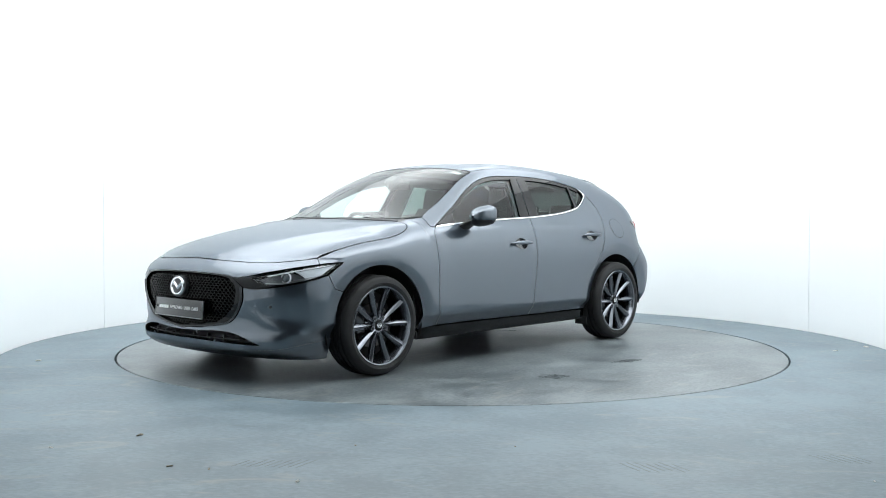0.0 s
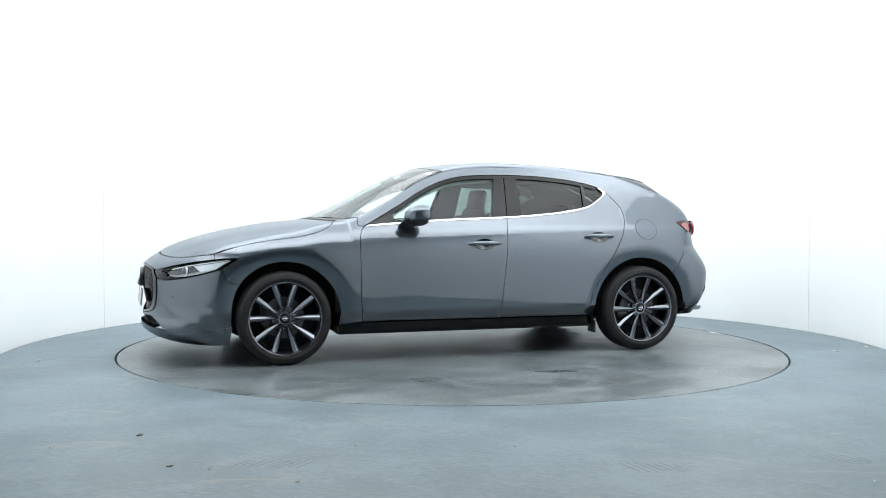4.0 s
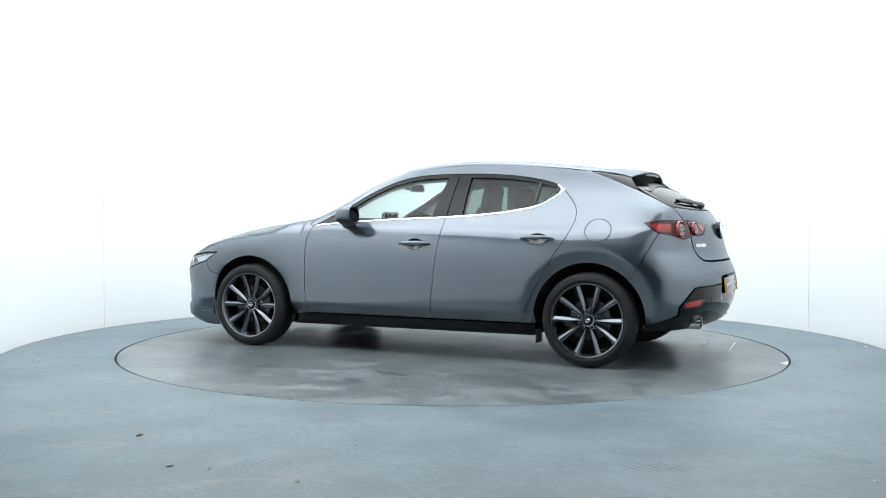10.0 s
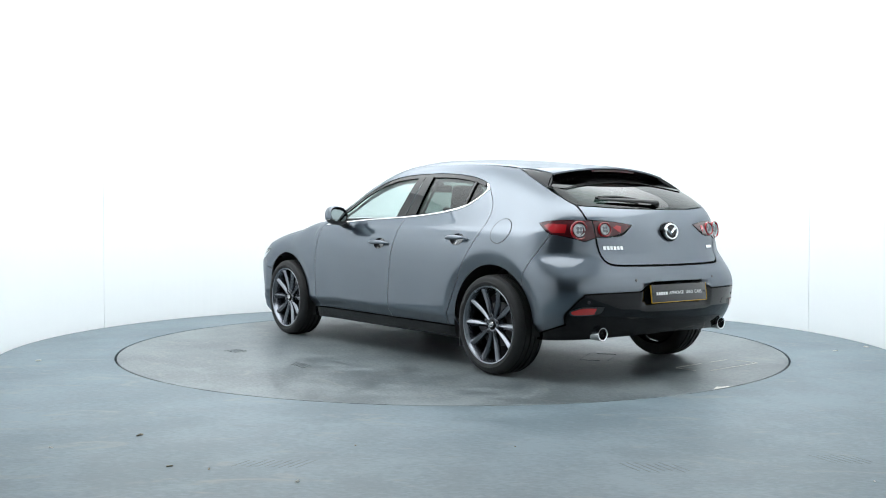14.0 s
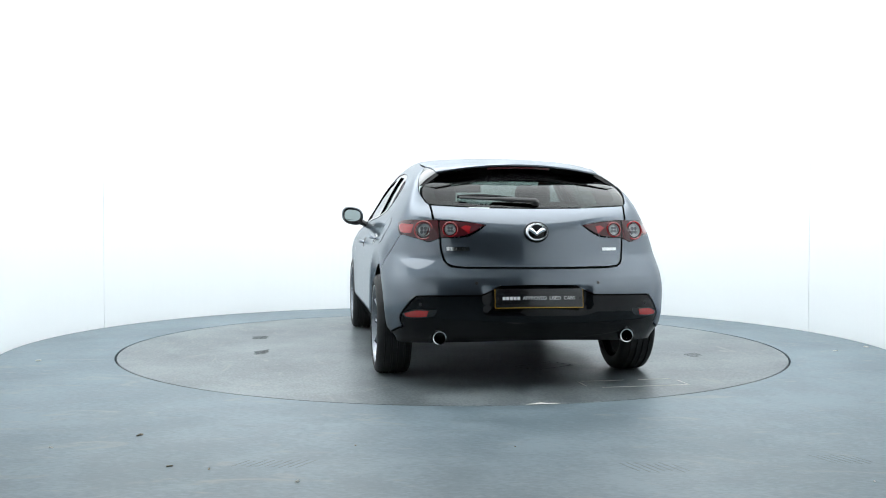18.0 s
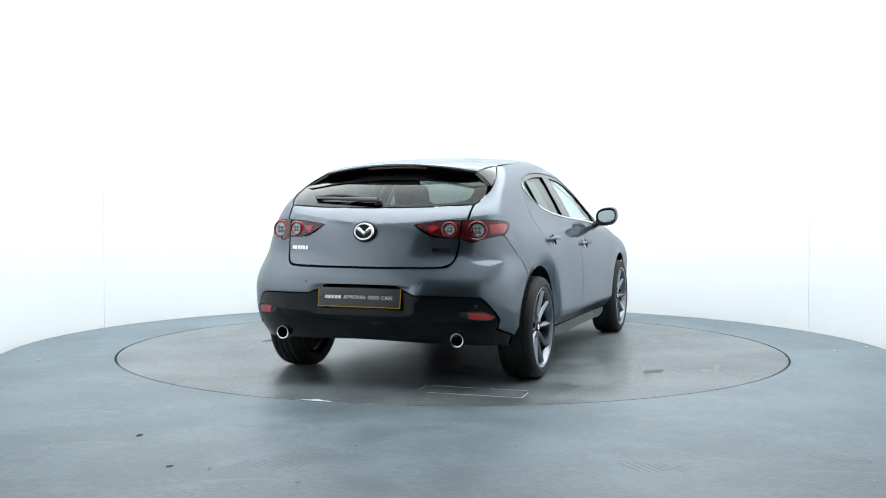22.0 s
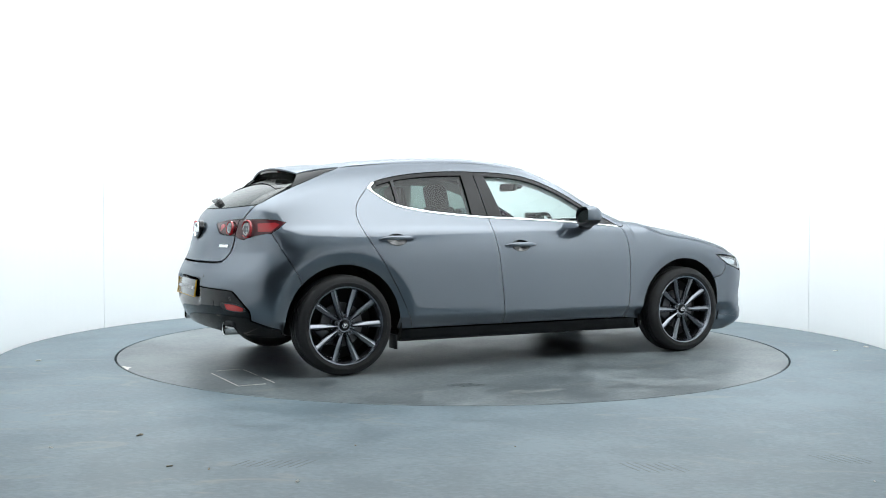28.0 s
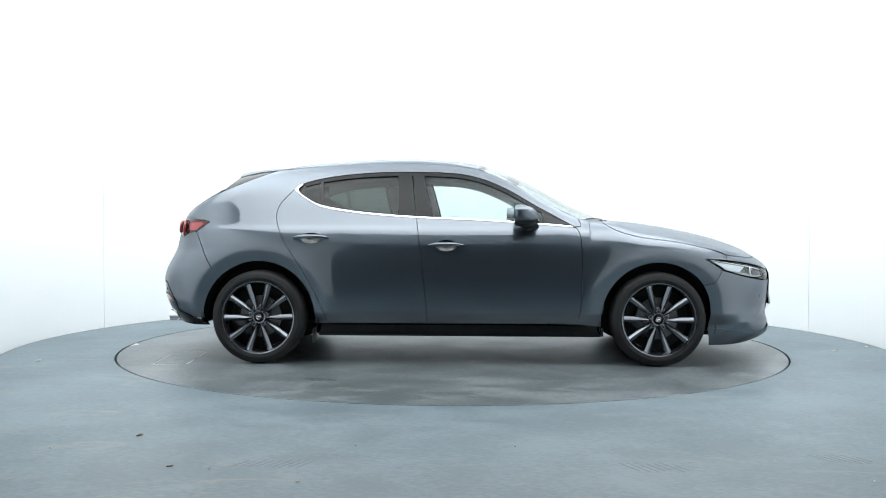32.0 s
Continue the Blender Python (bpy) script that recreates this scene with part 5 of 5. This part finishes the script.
def build_exhausts():
    for s in (1, -1):
        bm = bmesh.new()
        m = pose(-2.060, 0.566 * s, 0.303, 0, -90, 0)
        lathe(bm, [(0.034, 0.0), (0.040, 0.002), (0.041, -0.02), (0.041, -0.16), (0.034, -0.16), (0.034, -0.004)], m, 32, True)
        tip = part("exhaust_tip", bm, CHROME, car, "round chrome exhaust tip")
        bm = bmesh.new()
        lathe(bm, [(0.0, -0.09), (0.0345, -0.09), (0.0345, -0.012)], m, 28)
        part("exhaust_bore", bm, MATT, tip, "matt black bore")


build_handles()
build_fuel_flap()
build_mirrors()
build_spoiler()
build_tail_lamps()
build_head_lamps()
build_grille()
build_badges()
build_plates()
build_wiper()
build_exhausts()


# ---- wheels ----
TYRE_PROFILE = [(0.236, -0.098), (0.252, -0.106), (0.272, -0.110), (0.296, -0.106), (0.309, -0.096), (0.316, -0.082), (0.3195, -0.066), (0.3120, -0.064), (0.3120, -0.056), (0.3200, -0.054),
                (0.3205, -0.026), (0.3125, -0.024), (0.3125, -0.014), (0.3205, -0.012), (0.3205, 0.012), (0.3125, 0.014), (0.3125, 0.024), (0.3205, 0.026), (0.3200, 0.054), (0.3120, 0.056),
                (0.3120, 0.064), (0.3195, 0.066), (0.316, 0.082), (0.309, 0.096), (0.296, 0.106), (0.277, 0.1095), (0.2755, 0.1115), (0.271, 0.1115), (0.2695, 0.1095), (0.257, 0.107), (0.248, 0.100)]


def build_wheel():
    """One wheel standing at the origin, its outer face towards +y; parts of its own below the rim."""
    turn = pose(0, 0, 0, -90, 0, 0)          # lathe axis z to +y
    bm = bmesh.new()
    lathe(bm, [(0.2515, 0.094), (0.2530, 0.103), (0.2500, 0.1065), (0.2420, 0.1035), (0.2380, 0.096), (0.226, 0.070), (0.222, 0.02), (0.222, -0.08), (0.240, -0.095)], turn, 72)
    rim = part("wheel", bm, ALLOY, car, "gunmetal ten-spoke alloy wheel with a black tyre")
    bm = bmesh.new()
    lathe(bm, TYRE_PROFILE, turn, 96)
    part("tyre", bm, RUBBER, rim, "black low-profile tyre")
    # tread sipes round the shoulders
    bm = bmesh.new()
    for k in range(64):
        a = 2 * math.pi * k / 64
        for sx in (1, -1):
            m = turn @ Matrix.Rotation(a, 4, "Z") @ Matrix.Translation((0.3125, 0, 0.080 * sx)) @ Matrix.Rotation(radians(-14 * sx), 4, "Y") @ Matrix.Rotation(0.25, 4, "X")
            box(bm, (0.006, 0.0045, 0.027), m)
    tagged(part("tread_sipes", bm, GAP, rim, "tread grooves on the shoulder", smooth=False), kind="stuff")
    bm = bmesh.new()
    lathe(bm, [(0.036, 0.066), (0.044, 0.067), (0.049, 0.062), (0.052, 0.045), (0.060, 0.030), (0.082, 0.026), (0.082, 0.0)], turn, 60)
    part("hub", bm, ALLOY, rim, "gunmetal hub")
    for k in range(10):
        pair_k, s = divmod(k, 2)
        s = 2 * s - 1
        mid = 90 + 72 * pair_k
        bm = bmesh.new()
        secs = []
        for i in range(9):
            t = i / 8
            r = 0.040 + 0.203 * t
            ang = radians(mid + s * (20.0 - 2.0 * t))
            c = Vector((r * math.cos(ang), r * math.sin(ang), 0.066 + 0.024 * t ** 1.5))
            tan = Vector((-math.sin(ang), math.cos(ang), 0)) * s
            w = 0.0105 + 0.0125 * min(1, t * 1.8) + 0.003 * max(0, t - 0.85) / 0.15
            dpt = 0.034 - 0.010 * t
            secs.append([turn @ (c + tan * x + Vector((0, 0, z))) for x, z in ((-w, -dpt), (-w, -0.013), (-w * 0.8, -0.005), (w * 0.1, 0.005), (w * 0.85, -0.006), (w, -0.015), (w, -dpt))])
        loft(bm, secs)
        part("spoke", bm, ALLOY, rim)
    bm = bmesh.new()
    lathe(bm, [(0.0, 0.0745), (0.023, 0.0745), (0.0265, 0.073), (0.028, 0.068), (0.034, 0.066), (0.040, 0.060)], turn, 36)
    cap = part("centre_cap", bm, GLOSS_BLACK, rim, "black centre cap with a silver ring")
    bm = bmesh.new()
    lathe(bm, [(0.0145, 0.0748), (0.0155, 0.0765), (0.0185, 0.0765), (0.0195, 0.0748)], turn @ Matrix.Diagonal((1, 0.82, 1, 1)), 32)
    line = [(-0.016, 0.003), (-0.008, 0.004), (0, -0.005), (0.008, 0.004), (0.016, 0.003)]
    loft(bm, [[turn @ Vector((x, y + d, z)) for d, z in ((0.003, 0.0748), (0.0, 0.0765), (-0.003, 0.0748))] for x, y in line])
    part("cap_emblem", bm, CHROME, rim, "silver ring emblem")
    for k in range(5):
        a = radians(90 + 36 + 72 * k + 36)
        m = turn @ Matrix.Translation((0.0565 * math.cos(a), 0.0565 * math.sin(a), 0))
        bm = bmesh.new()
        lathe(bm, [(0.0150, 0.060), (0.0145, 0.071), (0.0118, 0.071), (0.0112, 0.060), (0.0, 0.059)], m, 18)
        part("bolt_seat", bm, ALLOY, rim)
        bm = bmesh.new()
        lathe(bm, [(0.0, 0.075), (0.0065, 0.0745), (0.0085, 0.072), (0.0088, 0.058)], m, 6)
        part("wheel_bolt", bm, ALLOY_DARK, rim, smooth=False)
    bm = bmesh.new()
    lathe(bm, [(0.07, 0.012), (0.142, 0.012), (0.142, -0.012), (0.07, -0.012)], turn, 60, True)
    part("brake_disc", bm, BRAKE_STEEL, rim, "steel brake disc")
    bm = bmesh.new()
    lathe(bm, [(0.0, 0.02), (0.072, 0.02), (0.075, -0.02)], turn, 40)
    part("brake_bell", bm, ALLOY_DARK, rim)
    bm = bmesh.new()
    box(bm, (0.075, 0.075, 0.14), pose(0.125, -0.005, 0.02, 0, 10, 0), 0.016, 3)
    part("brake_caliper", bm, ALLOY_DARK, rim, "grey brake caliper")
    bm = bmesh.new()
    lathe(bm, [(0.0, -0.05), (0.221, -0.05)], turn, 40)
    part("backing_plate", bm, MATT, rim, "dark inner side")
    return rim


def fit_wheels():
    base = build_wheel()
    spots = [(AXLE_F, 0.787, 1, 0), (AXLE_R, 0.787, 1, 36), (AXLE_F, -0.787, -1, 35), (AXLE_R, -0.787, -1, 37)]
    for i, (x, y, s, spin) in enumerate(spots):
        m = pose(x, y, AXLE_Z, 0, 0, 0 if s > 0 else 180) @ Matrix.Rotation(radians(spin), 4, "Y")
        if i == 0:
            base.matrix_basis = m
        else:
            copy_thing(base, m)


fit_wheels()


# ---- arches, floor pan and cabin ----
def build_under():
    for x, name in ((AXLE_F, "front_arch_liner"), (AXLE_R, "rear_arch_liner")):
        for s in (1, -1):
            secs = []
            for i in range(25):
                a = radians(-14 + 216 * i / 24 if x > 0 else -22 + 224 * i / 24)
                r = 0.402
                c = Vector((x + r * math.cos(a), 0, AXLE_Z + r * math.sin(a)))
                low = 0.275 if x < 0 and c.x < x else 0.20
                c.z = max(c.z, low)
                ring = []
                edge = 0.80 if c.x > x + 0.2 and x > 0 else 0.84
                for y in (edge + 0.01, edge, 0.55):
                    ring.append(Vector((c.x, s * y, c.z)))
                secs.append(ring)
            bm = bmesh.new()
            loft(bm, secs, cap=False, closed=False)
            bm.faces.new([bm.verts.new(sec[-1]) for sec in secs])
            part(name, bm, MATT, car, "black wheel arch liner")
    bm = bmesh.new()
    box(bm, (1.92, 1.62, 0.05), pose(0.0, 0, 0.215), 0.01)
    box(bm, (0.50, 1.06, 0.06), pose(1.36, 0, 0.22), 0.01)
    box(bm, (0.36, 1.05, 0.03), pose(1.86, 0, 0.195), 0.01)
    box(bm, (0.60, 1.06, 0.06), pose(-1.36, 0, 0.26), 0.01)
    box(bm, (0.30, 1.0, 0.05), pose(-1.80, 0, 0.30), 0.01)
    part("floor_pan", bm, MATT, car, "black underbody")
    for x in (AXLE_F, AXLE_R):
        bm = bmesh.new()
        lathe(bm, [(0.0, -0.68), (0.045, -0.68), (0.045, 0.68), (0.0, 0.68)], pose(x, 0, AXLE_Z, 90, 0, 0), 16)
        part("axle", bm, MATT, car)
    for s in (1, -1):
        for x0, x1 in ((0.98, 1.0), (-1.0, -0.98)):
            bm = bmesh.new()
            box(bm, (0.015, 0.11, 0.095 if x0 < 0 else 0.05), pose((x0 + x1) / 2, s * 0.775, 0.190 if x0 < 0 else 0.222), 0.004)
            part("mud_flap", bm, BLACK, car, "small black mud flap")
    # dark inner walls behind the outer panels
    inner = outline([(1.02, 0.30), (1.02, 0.90)], [(1.02, 0.90), (0.80, 0.925), (0.27, 0.965), (-0.285, 0.990), (-0.74, 1.025), (-0.95, 1.06)], [(-0.95, 1.06), (-0.96, 0.75), (-0.90, 0.30)], [(-0.90, 0.30), (1.02, 0.30)])
    pair("door_trim", TRIM, sheet("side", inner, 0.06, 0, 0.0, -0.075), "dark inner door trim")
    rearin = outline([(-0.97, 1.06), (-1.13, 1.20), (-1.16, 1.24), (-1.35, 1.22), (-1.55, 1.15), (-1.75, 1.04)], [(-1.75, 1.04), (-1.72, 0.80), (-1.0, 0.80), (-0.97, 1.06)])
    pair("quarter_trim", QUARTER_TRIM, sheet("side", rearin, 0.06, 0, 0.0, -0.05), "pale grey inner quarter trim")
    bow = outline([(0, 0.72), (30, 0.70), (55, 0.70)], [(55, 0.70), (60, 0.50), (60, 0.24)], [(60, 0.24), (30, 0.22), (0, 0.22)], [(0, 0.22), (0, 0.72)])
    body_part("front_carrier", MATT, car, both_halves(sheet("bow", bow, 0.05, 0, 0, -0.085, centre=True)), "black inner bumper carrier")
    st = outline([(0, 1.04), (30, 1.04), (46, 1.03)], [(46, 1.03), (58, 0.90), (60, 0.60), (58, 0.30)], [(58, 0.30), (0, 0.30)], [(0, 0.30), (0, 1.04)])
    body_part("rear_carrier", MATT, car, both_halves(sheet("stern", st, 0.05, 0, 0, -0.060, centre=True)), "black inner tail panel")
    # inner faces of roof and rails
    rl = outline([(0.16, 0.0), (0.12, 0.52)], [(0.12, 0.52), (-0.5, 0.54), (-1.30, 0.53)], [(-1.30, 0.53), (-1.42, 0.0)], [(-1.42, 0), (0.16, 0)])
    body_part("headliner", LINER, car, both_halves(sheet("top", rl, 0.08, 0, 0, -0.045, centre=True)), "pale grey headliner")
    rail = [(x, dlo_z(x) + 0.045) for x in np.linspace(0.70, -1.10, 30)] + [(x, dlo_z(x) - 0.034) for x in np.linspace(-1.10, 0.70, 30)]
    pair("roof_rail_trim", LINER, sheet("side", rail, 0.06, 0, 0, -0.045), "pale grey roof rail trim")
    pil = [(-0.175, 1.0), (-0.40, 1.015), (-0.415, 1.30), (-0.245, 1.30)]
    pair("pillar_trim", LINER, sheet("side", pil, 0.06, 0, 0.02, -0.045), "pale grey pillar trim")
    body_part("rear_window_band", GLOSS_BLACK, car, both_halves(sheet("rear", outline([(0, 1.262), (0.35, 1.258), (0.586, 1.222)], GLASS_SIDE, [(0.595, 1.084), (0.445, 1.075), (0, 1.064)], [(0, 1.064), (0, 1.084)],
              [(0, 1.084), (0.42, 1.094), (0.53, 1.11), (0.56, 1.14), (0.53, 1.20), (0.33, 1.232), (0, 1.238)], [(0, 1.238), (0, 1.262)]), 0.03, 0, 0, -0.006, centre=True)), "black printed band round the rear window")


def seat(name, x, y, bench=False):
    w = 0.25 if not bench else 0.60
    e = new(name)
    e.parent = car
    e.location = (x, y, 0.24)
    tagged(e, "black cloth car seat" if not bench else "black cloth rear bench")
    bm = bmesh.new()
    box(bm, (0.50, 2 * w, 0.16), pose(0.02, 0, 0.20, 0, -8, 0), 0.05, 4)
    part("seat_cushion", bm, SEAT, e)
    bm = bmesh.new()
    secs = []
    for i in range(11):
        t = i / 10
        ww = w * (0.98 - 0.22 * t ** 3 if not bench else 1 - 0.06 * t ** 3)
        th = 0.075 - 0.03 * t
        c = Vector((-0.20 - (0.24 if not bench else 0.20) * t, 0, 0.24 + (0.60 if not bench else 0.52) * t))
        sec = []
        for k in range(20):
            a = 2 * math.pi * k / 20
            sec.append(c + Vector((th * math.copysign(abs(math.sin(a)) ** 0.6, math.sin(a)), ww * math.copysign(abs(math.cos(a)) ** 0.5, math.cos(a)), 0)))
        secs.append(sec)
    loft(bm, secs)
    part("seat_back", bm, SEAT, e)
    for yy in ((0,) if not bench else (-0.38, 0, 0.38)):
        bm = bmesh.new()
        zz = 0.905 if not bench else 0.80
        box(bm, (0.085, 0.27 if not bench else 0.24, 0.20 if not bench else 0.15), pose(-0.455 if not bench else -0.40, yy, zz, 0, -12, 0), 0.04, 4)
        part("headrest", bm, SEAT, e)
        for s in (-1, 1):
            bm = bmesh.new()
            lathe(bm, [(0.006, -0.06), (0.006, 0.06)], pose(-0.445 if not bench else -0.395, yy + 0.06 * s, zz - 0.11, 0, -12, 0), 8)
            part("headrest_post", bm, SATIN, e)


def build_cabin():
    seat("front_seat", -0.02, 0.36)
    seat("front_seat", -0.02, -0.36)
    seat("rear_seat", -0.86, 0, True)
    bm = bmesh.new()
    secs = []
    for i in range(9):
        y = -0.68 + 1.36 * i / 8
        k = 1 - 0.12 * (abs(y) / 0.68) ** 2
        secs.append([Vector((dx * k + 0.02, y, z)) for dx, z in ((0.86, 0.90), (0.78, 0.955), (0.62, 0.965), (0.47, 0.935), (0.44, 0.86), (0.50, 0.70), (0.80, 0.60))])
    loft(bm, secs)
    part("dashboard", bm, TRIM, car, "black dashboard")
    bm = bmesh.new()
    lathe(bm, [(0.172 + 0.015 * math.cos(a), 0.015 * math.sin(a)) for a in [2 * math.pi * k / 10 for k in range(10)]], pose(0.37, -0.36, 0.88, 0, -66, 0), 40, True)
    wheel = part("steering_wheel", bm, SEAT, car, "black steering wheel on the driver's right")
    bm = bmesh.new()
    m = pose(0.37, -0.36, 0.88, 0, -66, 0)
    box(bm, (0.12, 0.13, 0.05), m @ Matrix.Translation((0, 0, -0.02)), 0.02, 3)
    box(bm, (0.035, 0.33, 0.02), m @ Matrix.Translation((0.0, 0, -0.015)), 0.008, 2)
    box(bm, (0.16, 0.035, 0.02), m @ Matrix.Translation((-0.09, 0, -0.015)), 0.008, 2)
    part("wheel_boss", bm, TRIM, wheel)
    bm = bmesh.new()
    box(bm, (0.03, 0.25, 0.10), pose(0.58, 0.0, 1.0, 0, -12, 0), 0.008, 2)
    part("display_screen", bm, GLOSS_BLACK, car, "black dashboard display")
    bm = bmesh.new()
    box(bm, (0.030, 0.235, 0.062), pose(0.335, 0, 1.245, 0, 14, 0), 0.012, 3)
    rv = part("rear_view_mirror", bm, BLACK, car, "black interior mirror")
    bm = bmesh.new()
    box(bm, (0.002, 0.215, 0.048), pose(0.319, 0, 1.249, 0, 14, 0))
    part("mirror_glass", bm, MIRROR, rv, smooth=False)
    bm = bmesh.new()
    box(bm, (0.10, 0.10, 0.06), pose(0.40, 0, 1.280, 0, 28, 0), 0.015, 2)
    part("sensor_pod", bm, BLACK, car, "black camera pod behind the windscreen")
    bm = bmesh.new()
    box(bm, (1.0, 0.20, 0.40), pose(0.25, 0, 0.50), 0.04, 3)
    part("centre_console", bm, TRIM, car, "dark centre console")
    bm = bmesh.new()
    box(bm, (0.52, 1.10, 0.02), pose(-1.56, 0, 0.985), 0.006)
    part("parcel_shelf", bm, TRIM, car, "dark parcel shelf")
    bm = bmesh.new()
    box(bm, (1.9, 1.42, 0.02), pose(-0.2, 0, 0.27), 0.004)
    part("cabin_floor", bm, SEAT, car, "black carpet")
    # sticker behind the screen
    d = sheet("top", [(0.245, 0.455), (0.245, 0.535), (0.215, 0.535), (0.215, 0.455)], 0.05, 0, 0, -0.004)
    body_part("screen_sticker", WHITE, car, d, "small white sticker in the windscreen corner")


build_under()
build_cabin()


def motions():
    """The turntable carries the car round, clockwise, at an even speed."""
    rows_disc, rows_car = [], []
    for i in range(65):
        t = 0.5 * i
        turn = TURN_START - TURN_RATE * t
        m = pose(0, 0, 0, 0, 0, turn)
        rows_disc.append((t, m))
        rows_car.append((t, m @ pose(CAR_X, CAR_Y, 0)))
    walk(turntable, rows_disc)
    walk(car, rows_car)


motions()
